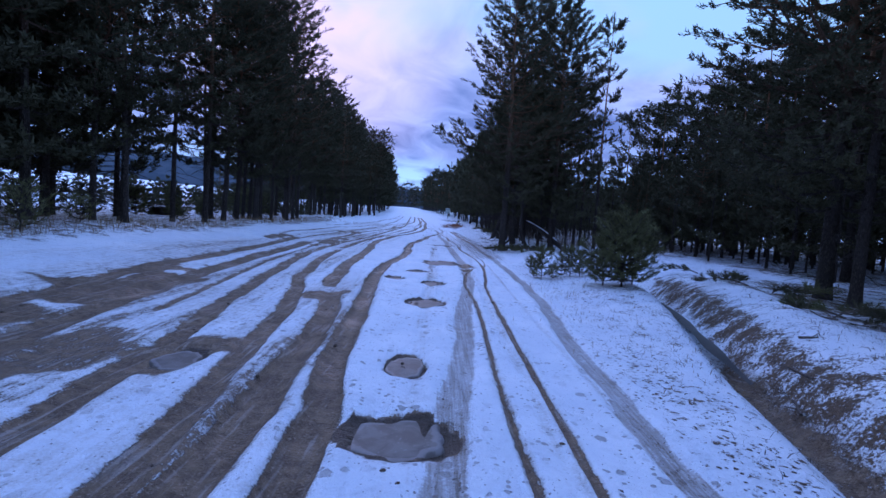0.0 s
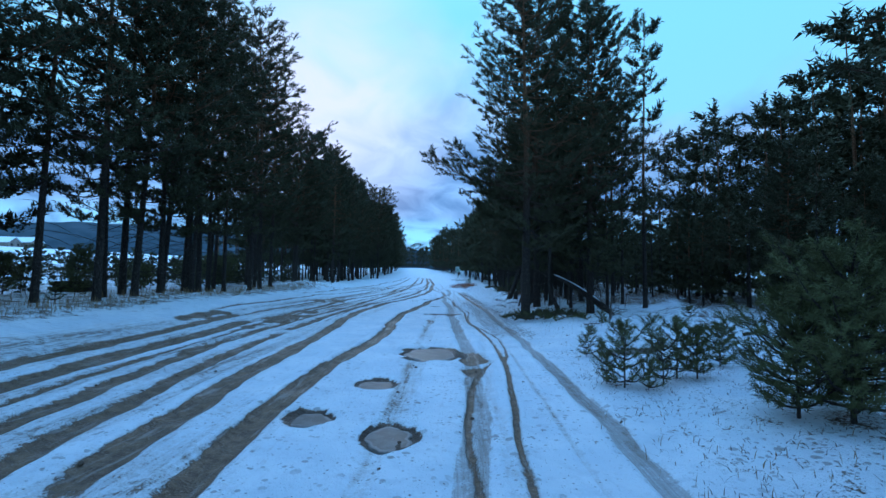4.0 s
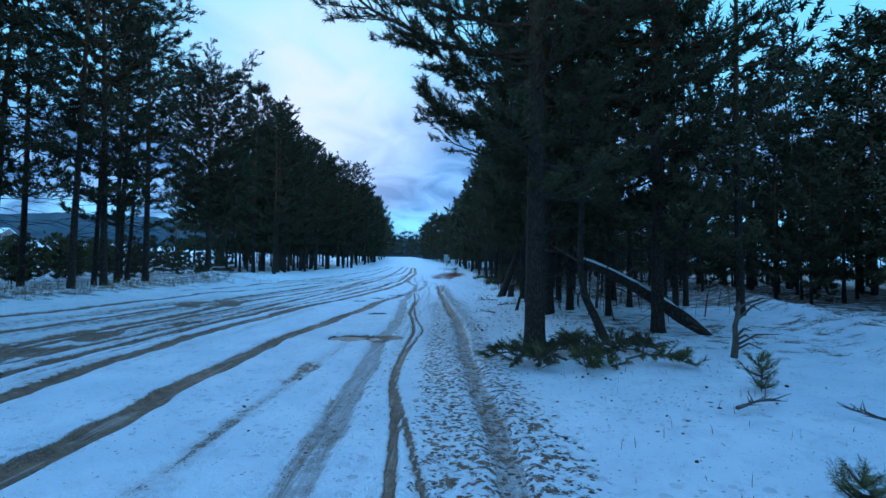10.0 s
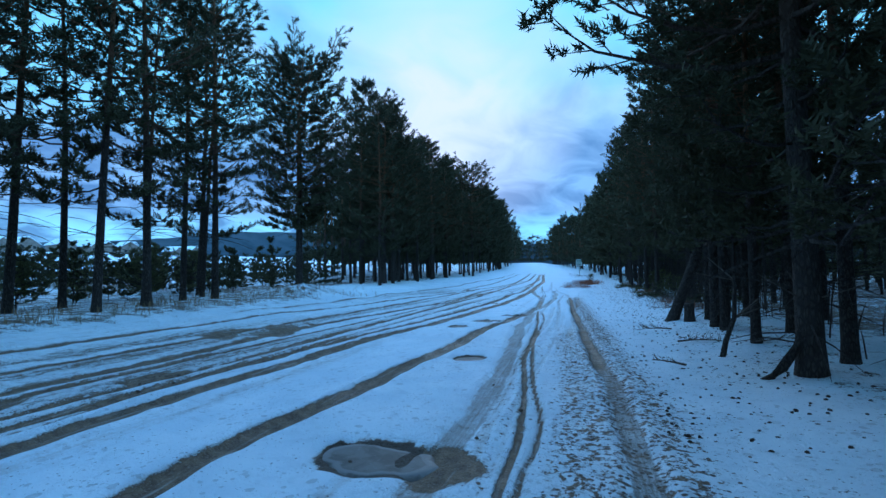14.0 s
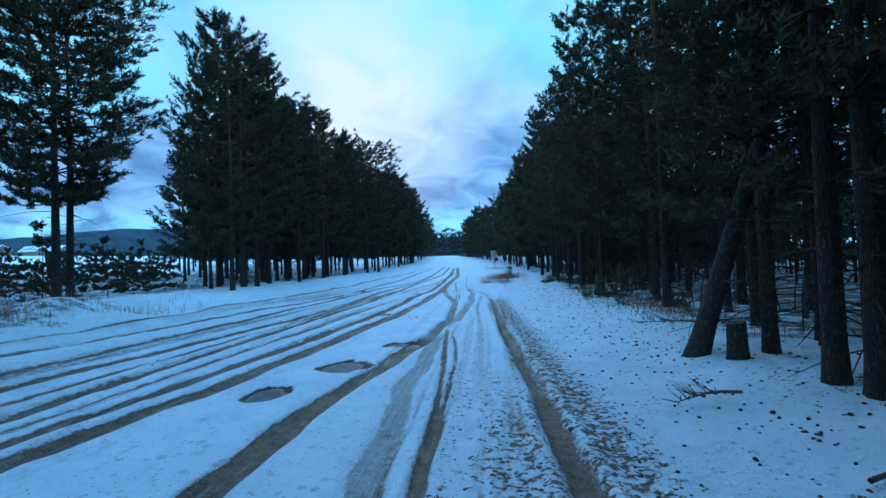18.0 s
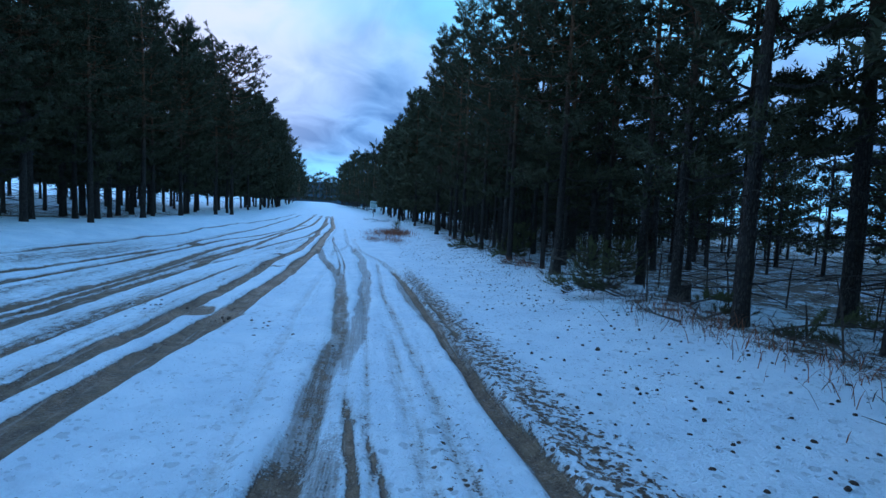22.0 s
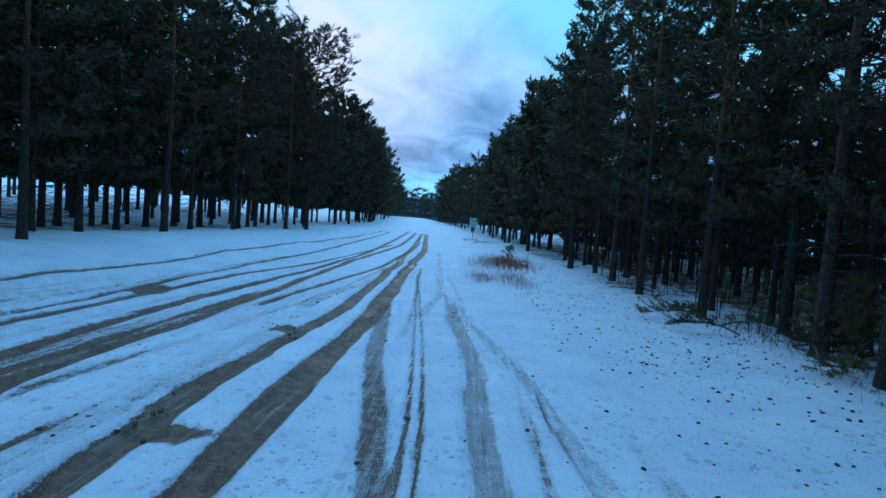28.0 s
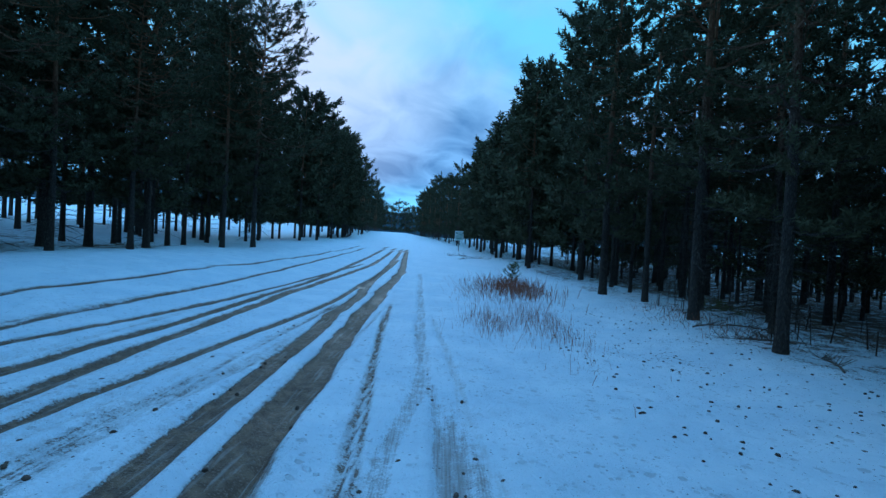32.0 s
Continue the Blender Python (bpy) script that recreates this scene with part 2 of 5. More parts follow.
    earth = g.mix(g.m("MULTIPLY", g.step(g.m("ADD", g.attr("wet"), g.m("MULTIPLY", g.m("SUBTRACT", mid, 0.5), 0.6)), 0.3, 0.7), 0.85), earth, (0.050, 0.036, 0.026))
    # packed film of mud and snow left by tyres, in fine lengthwise lines
    lines = g.noise(5, 4, g.scaled(co, (9.0, 0.25, 1)), 0.1)
    film = g.m("MULTIPLY", g.step(g.m("ADD", g.attr("film"), edge), 0.40, 0.80), g.m("ADD", 0.50, g.m("MULTIPLY", g.step(lines, 0.35, 0.65), 0.28)))
    film_col = g.mix(mid, (0.23, 0.185, 0.148), (0.36, 0.305, 0.26))
    snow = g.mix(film, snow, film_col)
    col = g.mix(mask, snow, earth)
    col = g.mix(g.m("MULTIPLY", lugs, 0.75), col, (0.085, 0.062, 0.046))
    col = g.mix(lit, col, litter_col)
    # specks of dirt, and small prints on the snow with their shade painted grey
    speck, print_shade = g.m("MAXIMUM", g.cells(23, 0.30, 0.19, co), g.cells(43, 0.26, 0.17, co)), g.cells(4.2, 0.45, 0.15, co)
    speck = g.m("MULTIPLY", speck, g.step(g.noise(0.7, 4, co), 0.30, 0.48))
    col = g.mix(g.m("MULTIPLY", speck, 0.8), col, (0.13, 0.10, 0.08))
    col = g.mix(g.m("MULTIPLY", print_shade, 0.13), col, (0.30, 0.29, 0.29))
    g.L(col, b.inputs["Base Color"])
    soft = g.step(mask, 0, 1)
    g.put(b.inputs["Roughness"], g.m("SUBTRACT", 0.72, g.m("MULTIPLY", g.m("MULTIPLY", soft, g.step(big, 0.35, 0.75)), 0.36)))
    h = g.m("ADD", g.m("MULTIPLY", mid, 1.1), g.m("MULTIPLY", fine, 0.35))
    h = g.m("SUBTRACT", h, g.m("MULTIPLY", mask, 0.8))
    h = g.m("SUBTRACT", h, g.m("MULTIPLY", groove, 0.05))
    h = g.m("SUBTRACT", h, g.m("MULTIPLY", g.m("MAXIMUM", print_shade, dimple_shade), 0.7))
    h = g.m("ADD", h, g.m("MULTIPLY", g.noise(20, 6, co, 0.5, 0.65), 0.9))
    h = g.m("ADD", h, g.m("MULTIPLY", g.noise(42, 4, co, 0.3, 0.6), 0.6))
    n1 = g.bump(h, 0.050, 0.9)
    g.L(n1, b.inputs["Normal"])
    return m


def plain(name, a, c, scale=8.0, rough=0.85, bump=0.01, stretch=(1, 1, 1), spec=0.25, detail=5):
    """Two-tone procedural surface with grain and relief."""
    m, nt, b = material(name, rough, spec)
    g = Graph(nt)
    co = g.scaled(g.co(), stretch)
    n = g.noise(scale, detail, co, 0.3)
    big = g.noise(scale * 0.17, 3, co)
    f = g.m("ADD", g.m("MULTIPLY", g.step(n, 0.3, 0.7), 0.65), g.m("MULTIPLY", g.step(big, 0.3, 0.7), 0.35))
    g.L(g.mix(f, a, c), b.inputs["Base Color"])
    if bump:
        g.L(g.bump(n, bump), b.inputs["Normal"])
    return m


def bark_material():
    m, nt, b = material("pine_bark", 0.92, 0.15)
    g = Graph(nt)
    co = g.co()
    sep = g.N("ShaderNodeSeparateXYZ")
    g.L(co, sep.inputs[0])
    high = g.step(sep.outputs[2], 3.0, 7.5)
    v = g.N("ShaderNodeTexVoronoi")
    v.feature, v.inputs["Scale"].default_value = "DISTANCE_TO_EDGE", 30
    g.L(g.scaled(co, (1, 1, 0.28)), v.inputs[0])
    n = g.noise(22, 4, g.scaled(co, (1, 1, 0.4)))
    plate = g.m("MULTIPLY", g.step(v.outputs["Distance"], 0.0, 0.3), g.step(n, 0.25, 0.7))
    low = g.mix(plate, (0.042, 0.033, 0.028), (0.105, 0.082, 0.067))
    top = g.mix(n, (0.11, 0.060, 0.033), (0.25, 0.125, 0.062))
    g.L(g.mix(high, low, top), b.inputs["Base Color"])
    g.L(g.bump(g.m("ADD", plate, n), 0.025), b.inputs["Normal"])
    return m


def needle_material(name, a, c, scale=3.0):
    m, nt, b = material(name, 0.75, 0.08)
    g = Graph(nt)
    geo = g.N("ShaderNodeNewGeometry")
    info = g.N("ShaderNodeObjectInfo")
    f = g.m("ADD", g.m("MULTIPLY", geo.outputs["Random Per Island"], 0.6), g.m("MULTIPLY", info.outputs["Random"], 0.4))
    g.L(g.mix(f, a, c), b.inputs["Base Color"])
    return m


GROUND = ground_material()
BARK = bark_material()
NEEDLES = needle_material("pine_needles", (0.042, 0.041, 0.024), (0.100, 0.090, 0.046))
YOUNG = needle_material("young_pine_needles", (0.070, 0.074, 0.030), (0.150, 0.142, 0.060))
DEAD = plain("dead_wood", (0.055, 0.042, 0.034), (0.16, 0.125, 0.10), 30, 0.9, 0.006, (1, 1, 0.3))


# ---- shape helpers ----
TABLES = {}


def value_noise(x, y, cell, seed):
    """Smooth lattice noise in 0..1 for arrays of places."""
    if seed not in TABLES:
        TABLES[seed] = np.random.RandomState(seed).rand(256, 256)
    r = TABLES[seed]
    u, v = np.asarray(x) / cell, np.asarray(y) / cell
    i, j = np.floor(u).astype(int), np.floor(v).astype(int)
    fu, fv = u - i, v - j
    fu, fv = fu * fu * (3 - 2 * fu), fv * fv * (3 - 2 * fv)
    a, b = r[i % 256, j % 256], r[(i + 1) % 256, j % 256]
    c, d = r[i % 256, (j + 1) % 256], r[(i + 1) % 256, (j + 1) % 256]
    return (a * (1 - fu) + b * fu) * (1 - fv) + (c * (1 - fu) + d * fu) * fv


def smooth(lo, hi, v):
    u = np.clip((np.asarray(v, float) - lo) / (hi - lo), 0, 1)
    return u * u * (3 - 2 * u)


def mesh_from(name, verts, faces, mat, shade=False):
    me = bpy.data.meshes.new(name)
    me.from_pydata(verts, [], faces)
    me.materials.append(mat)
    if shade:
        me.polygons.foreach_set("use_smooth", [True] * len(me.polygons))
    me.update()
    return me


def part(name, data, parent, label="", m=None):
    ob = new(name, data)
    ob.parent = parent
    if m is not None:
        ob.matrix_basis = m
    return tagged(ob, label)


def holder(name, m):
    e = new(name)
    e.empty_display_size = 0.2
    e.matrix_basis = m
    return e


def tube(V, F, pts, radii, sides):
    """Adds a tapered tube along pts to the vertex and face lists."""
    base = len(V)
    n = len(pts)
    for i, p in enumerate(pts):
        a, c = pts[max(i - 1, 0)], pts[min(i + 1, n - 1)]
        d = (c - a).normalized() if (c - a).length > 1e-6 else Vector((0, 0, 1))
        s = d.orthogonal().normalized()
        t = d.cross(s)
        for k in range(sides):
            w = 2 * math.pi * k / sides
            V.append(p + (s * math.cos(w) + t * math.sin(w)) * radii[i])
    for i in range(n - 1):
        for k in range(sides):
            a, b = base + i * sides + k, base + i * sides + (k + 1) % sides
            F.append((a, b, b + sides, a + sides))
    F.append(tuple(base + (n - 1) * sides + k for k in range(sides)))
    return V, F


# ---- lie of the land ----
def road_right(y):
    return np.interp(y, [-20, 10, 20, 60, 100, 130, 165], [4.5, 4.5, 3.6, 4.4, 3.4, -0.5, -7.5])


def road_left(y):
    return np.interp(y, [-20, 35, 45, 60, 100, 165], [-9.4, -9.2, -9.6, -10.6, -12.0, -17.0])


DITCH_Y, DITCH_X = [-4, 2.6, 4.8, 7.0, 9.5, 12.0, 14.4], [1.9, 3.0, 3.55, 4.2, 4.95, 5.5, 5.7]
FURROW_X, FURROW_Y = [5.4, 6.2, 7.4, 9.4, 13.0, 20.0], [14.4, 15.8, 17.8, 22.4, 32.0, 48.0]


def land(x, y):
    """Height of the ground, without the ruts."""
    x, y = np.asarray(x, float), np.asarray(y, float)
    z = 0.68 * smooth(-4.3, -9.8, x)
    z = z + 0.15 * smooth(2.5, 5.0, x)
    yy = np.clip(y, 45, 155)
    z = z + 2.8 * (yy - 45) ** 2 / 110 ** 2
    # snowfield that climbs away behind the trees
    z = z + 0.042 * np.clip(-x - 17, 0, 230)
    near = smooth(60, 20, np.abs(x)) * smooth(200, 90, np.abs(y))
    z = z + near * (value_noise(x, y, 3.1, 3) - 0.5) * 0.16 * np.clip(smooth(-5, -8, x) + smooth(2.6, 4.5, x), 0, 1)
    z = z + near * (value_noise(x, y, 0.9, 4) - 0.5) * 0.06 * np.clip(smooth(-5.5, -8, x) + smooth(2.4, 3.6, x), 0, 1)
    # ditch beside the road and its thrown-up far bank
    dx = x - np.interp(y, DITCH_Y, DITCH_X)
    on = smooth(14.6, 12.2, y)
    z = z - on * 0.42 * np.exp(-(dx / 0.33) ** 2) + on * 0.24 * np.exp(-((dx - 1.25) / 0.7) ** 2)
    fx = x - np.interp(y, FURROW_Y, FURROW_X)
    on2 = smooth(13.0, 15.0, y) * smooth(50, 40, y)
    z = z + on2 * (0.26 * np.exp(-((fx + 0.7) / 0.6) ** 2) - 0.25 * np.exp(-((fx - 0.35) / 0.5) ** 2) + 0.26 * (value_noise(x, y, 0.34, 15) - 0.45) * np.exp(-((fx + 0.1) / 0.7) ** 2))
    # heap of earth at the gap in the left-hand bank
    z = z + 0.35 * np.exp(-((x + 9.3) / 1.1) ** 2 - ((y - 36.5) / 1.3) ** 2) - 0.3 * np.exp(-((x + 8.6) / 0.9) ** 2 - ((y - 38.3) / 1.0) ** 2)
    return z


def land_at(x, y):
    return float(land(np.array([x]), np.array([y]))[0])


# wheel ruts: way over y, then half width, strength, depth
RUTS = []
TREAD = (0.50, 0.52, 0.37, 0.75, 0.36)      # strengths of the ruts that keep the tyre's grooves


def rut(half, strength, depth, ys, xs):
    RUTS.append((half, strength, depth, ys, xs))


rut(0.115, 0.52, 0.03, [-4, 2.6, 4.6, 6.3, 8.6, 14, 19, 22, 25.6, 29.5, 33.5, 37, 40, 44], [1.5, 1.6, 1.66, 1.8, 2.0, 2.12, 1.97, 1.88, 1.85, 1.6, 1.4, 1.24, 1.07, 0.95])
rut(0.11, 0.37, 0.015, [43, 44.9, 46.7, 48.3, 50.1, 53], [1.0, 0.94, 0.76, 0.50, 0.14, -0.25])
rut(0.034, 0.80, 0.025, [-4, 2.4, 4.4, 7, 8.8, 10.5, 12.3, 13.6, 14.4], [0.7, 0.64, 0.62, 0.7, 0.7, 0.62, 0.76, 1.05, 1.34])
rut(0.034, 0.84, 0.03, [-4, 2.5, 7.5, 10.1, 11.2, 13.4, 16, 17, 19, 20, 22, 23.8, 25.6, 27.4, 30, 31.5, 33.4, 35, 37], [1.0, 1.0, 1.02, 1.06, 1.18, 1.36, 1.36, 1.31, 1.12, 0.95, 0.92, 0.95, 0.8, 0.58, 0.5, 0.44, 0.3, 0.15, 0.03])
rut(0.028, 0.72, 0.02, [13.5, 14.5, 16, 17, 18.2, 19.3, 20, 21.8, 24.2, 26, 28.9, 31.5, 33.3, 34.8, 36.6], [1.3, 1.49, 1.55, 1.54, 1.33, 1.12, 1.0, 0.99, 1.12, 0.85, 0.58, 0.52, 0.48, 0.36, 0.1])
rut(0.15, 0.50, 0.03, [-4, 2.4, 3.8, 5.9, 7.5, 9, 10.5, 12.7, 14, 15.6, 18, 20.6, 23, 26.3, 29.4, 32, 34.5, 36.6], [-0.1, 0.12, 0.21, 0.38, 0.45, 0.6, 0.72, 0.83, 0.83, 0.78, 0.64, 0.53, 0.42, 0.36, 0.2, 0.0, -0.05, -0.08])
rut(0.14, 1.1, 0.05, [-4, 2.4, 3.4, 4.5, 7.2, 8.6, 10.9, 14, 15.6, 17, 19.5, 21.4, 23.5, 25.5, 28.7, 31, 33.9, 36], [-0.5, -0.76, -0.85, -0.95, -1.17, -1.28, -1.5, -1.45, -1.28, -1.21, -1.3, -1.38, -1.35, -1.15, -0.85, -0.82, -0.44, -0.18])
rut(0.12, 0.75, 0.04, [35, 36, 38.3, 40.3, 42.5, 44.9, 46.3, 47.8, 50, 52.5], [-0.3, -0.18, -0.08, -0.18, -0.25, -0.54, -0.84, -1.10, -1.40, -1.68])
rut(0.13, 0.50, 0.03, [36.9, 38.7, 40.5, 42.6, 44.8, 46.5, 48.2, 49.6, 53], [0.0, 0.12, 0.19, 0.26, 0.21, 0.15, 0.10, -0.02, -0.3])
rut(0.09, 0.72, 0.03, [27, 28.5, 29.5, 31.5, 33.5, 35.5, 37, 38.5], [1.74, 1.66, 1.6, 1.5, 1.4, 1.32, 1.24, 1.17])
rut(0.165, 1.1, 0.05, [9, 11, 13, 15.7, 17.6, 19, 21, 24, 26, 29, 31.4, 34, 36.6, 39.5, 42.4, 44.5, 46.4, 49, 51.6, 53.8, 57, 61, 70, 100], [-2.1, -2.33, -2.5, -2.58, -2.72, -2.83, -3.03, -3.1, -3.0, -2.84, -2.5, -2.2, -1.95, -1.7, -1.6, -1.57, -1.62, -1.58, -1.65, -1.72, -1.87, -2.0, -2.2, -4.4])
rut(0.14, 1.0, 0.045, [18, 22, 26, 30, 32.5, 34.4, 36.5, 38.4, 41.5, 44.5, 46, 48, 50.7, 52.4, 55, 57, 61, 64, 73.6, 100], [-3.75, -3.75, -3.6, -3.2, -2.95, -2.7, -2.55, -2.40, -2.33, -2.34, -2.38, -2.35, -2.18, -2.23, -2.30, -2.42, -2.5, -2.78, -3.2, -4.9])
rut(0.125, 0.86, 0.04, [14, 20, 25.8, 30, 35, 41, 44.5, 46.5, 49, 52, 55, 60, 66, 73, 100], [-4.3, -4.4, -4.0, -4.0, -3.97, -3.95, -3.85, -4.0, -3.95, -4.05, -4.16, -4.3, -4.2, -4.1, -5.6])
rut(0.11, 0.84, 0.03, [20, 26.7, 29, 32, 39.4, 43, 46.6, 48, 52, 56, 64, 100], [-5.2, -5.1, -5.25, -5.2, -4.55, -4.42, -4.65, -4.78, -4.76, -4.62, -4.6, -6.4])
rut(0.07, 0.7, 0.02, [20, 28, 32, 43.5, 48.6, 52, 60, 90], [-6.9, -6.9, -6.7, -6.0, -5.75, -6.0, -6.0, -7.2])
rut(0.07, 0.66, 0.02, [30, 44, 50, 57, 72, 90], [-7.4, -7.1, -7.0, -7.25, -7.2, -7.8])
rut(0.17, 1.05, 0.05, [-4, 2.3, 5.2, 7.5, 9], [-1.15, -1.3, -1.38, -1.7, -2.0])
rut(0.13, 0.95, 0.04, [-4, 2.3, 4, 6.3, 8, 10, 14, 18], [-1.5, -1.62, -1.85, -2.15, -2.45, -2.95, -3.45, -3.75])
rut(0.14, 0.95, 0.04, [-4, 2.6, 3.8, 5, 7, 10.2, 13.5, 17], [-2.2, -2.55, -2.7, -2.8, -3.2, -3.66, -4.1, -4.4])
rut(0.2, 0.95, 0.04, [-4, 4.4, 7.5, 11, 15, 20], [-3.7, -4.2, -4.7, -4.97, -5.2, -5.4])
rut(0.16, 0.85, 0.03, [-4, 5.7, 9, 13.8, 21], [-4.8, -5.4, -5.8, -5.85, -6.2])
rut(0.06, 0.8, 0.02, [6, 12, 20, 30, 40, 52], [-3.7, -4.5, -5.0, -4.65, -4.2, -4.2])
rut(0.075, 0.78, 0.02, [14, 22, 32, 41.5, 45, 50, 53.5, 55, 58, 65, 74], [-5.9, -6.0, -5.8, -5.6, -5.52, -5.5, -5.53, -5.3, -5.03, -4.84, -4.6])
rut(0.05, 0.74, 0.02, [20, 30, 40, 46], [-3.4, -3.6, -3.1, -2.95])
for off in (-0.06, 0.06):
    rut(0.028, 0.60, 0.015, [43.5, 45.6, 48.6, 52, 58], [-0.33 + off, -0.38 + off, -0.62 + off, -0.95 + off * 0.6, -1.5])
rut(0.09, 0.80, 0.03, [50.0, 51.5, 52.5, 54.5, 56.2, 58.5, 63, 71.5, 80], [-3.64, -3.58, -3.48, -3.30, -3.08, -2.87, -2.88, -2.96, -3.3])
rut(0.09, 0.42, 0.02, [44.5, 46.6, 48.3, 50, 52.8, 59.5], [-3.85, -3.58, -3.30, -3.15, -2.89, -2.6])
rut(0.14, 0.42, 0.02, [50, 51.8, 53.2, 56], [-2.9, -2.88, -2.58, -2.4])
rut(0.055, 0.48, 0.02, [48.5, 50.8, 51.4, 52.6, 53.9, 57.4, 60], [-0.85, -0.92, -0.95, -1.05, -1.13, -1.38, -1.55])
rut(0.10, 0.36, 0.015, [50, 51.6, 52.7, 54, 57.6, 70], [-0.75, -0.65, -0.53, -0.52, -0.70, -1.35])
rut(0.06, 0.36, 0.015, [49.5, 51, 52, 53.1, 54.7, 58], [-0.2, -0.24, -0.25, -0.39, -0.56, -0.85])
rut(0.06, 0.34, 0.015, [49.5, 51, 52, 54, 58], [0.3, 0.15, 0.0, -0.13, -0.5])

rut(0.055, 0.86, 0.035, [36.5, 38.9, 39.7, 41.2, 43.3, 45.5], [1.22, 1.16, 1.13, 1.10, 1.03, 0.85])
rut(0.045, 0.62, 0.02, [38, 39.8, 40.7, 41.6], [1.37, 1.32, 1.28, 1.25])
# faint half-filled tracks
for k in range(26):
    r = random.Random(900 + k)
    y0 = r.uniform(0, 44)
    x0, dx = r.uniform(-7.0, 1.6), r.uniform(-0.02, 0.01)
    ys = [y0, y0 + 5, y0 + 10, y0 + 16]
    rut(r.uniform(0.03, 0.10), r.uniform(0.22, 0.40), 0.015, ys, [x0 + dx * (y - y0) + r.uniform(-0.12, 0.12) for y in ys])

# bare patches: middle, half lengths, strength
PATCHES = [(-5.2, 7.4, 0.7, 1.9, 1.0), (-2.45, 4.4, 0.4, 0.5, 1.0), (-2.0, 8.2, 0.32, 0.6, 0.9), (-4.8, 21.0, 0.45, 2.3, 0.8), (-4.1, 25.0, 0.35, 0.7, 0.85),
           (-0.2, 20.6, 0.12, 0.6, 0.52), (-5.4, 29.6, 0.35, 1.0, 0.8), (-6.0, 28.0, 0.3, 0.7, 0.8), (-6.6, 19.5, 0.35, 1.2, 0.75), (-2.3, 39.6, 0.33, 0.30, 1.0), (-1.58, 39.4, 0.16, 0.14, 0.85),
           (-2.1, 45.2, 0.35, 0.2, 0.9), (-2.55, 48.6, 0.2, 0.3, 0.9), (-5.7, 50.4, 0.3, 0.5, 0.8), (0.83, 14.0, 0.2, 0.8, 0.9), (0.45, 23.3, 0.25, 0.35, 0.9), (-3.9, 4.0, 0.8, 1.4, 0.62)]
# puddles skinned with thin ice: middle and half lengths
PUDDLES = [(-0.22, 3.1, 0.40, 0.31), (-0.27, 4.6, 0.20, 0.38), (-0.17, 8.0, 0.32, 0.37), (-1.0, 10.8, 0.24, 0.26), (-0.53, 12.3, 0.27, 0.30), (-0.09, 10.3, 0.26, 0.33),
           (0.10, 14.85, 0.58, 0.70), (-0.12, 23.3, 0.48, 0.33), (-0.33, 27.5, 0.25, 0.28), (-1.62, 31.7, 0.24, 0.33), (-1.14, 33.1, 0.37, 0.38), (-0.62, 34.8, 0.36, 0.26), (-2.45, 4.4, 0.22, 0.30), (3.86, 14.72, 0.46, 0.38)]


def soft_interp(y, ys, xs):
    """Interpolation with rounded corners."""
    s = 0.45
    return (np.interp(y - s, ys, xs) + np.interp(y + s, ys, xs) + 2 * np.interp(y, ys, xs)) / 4


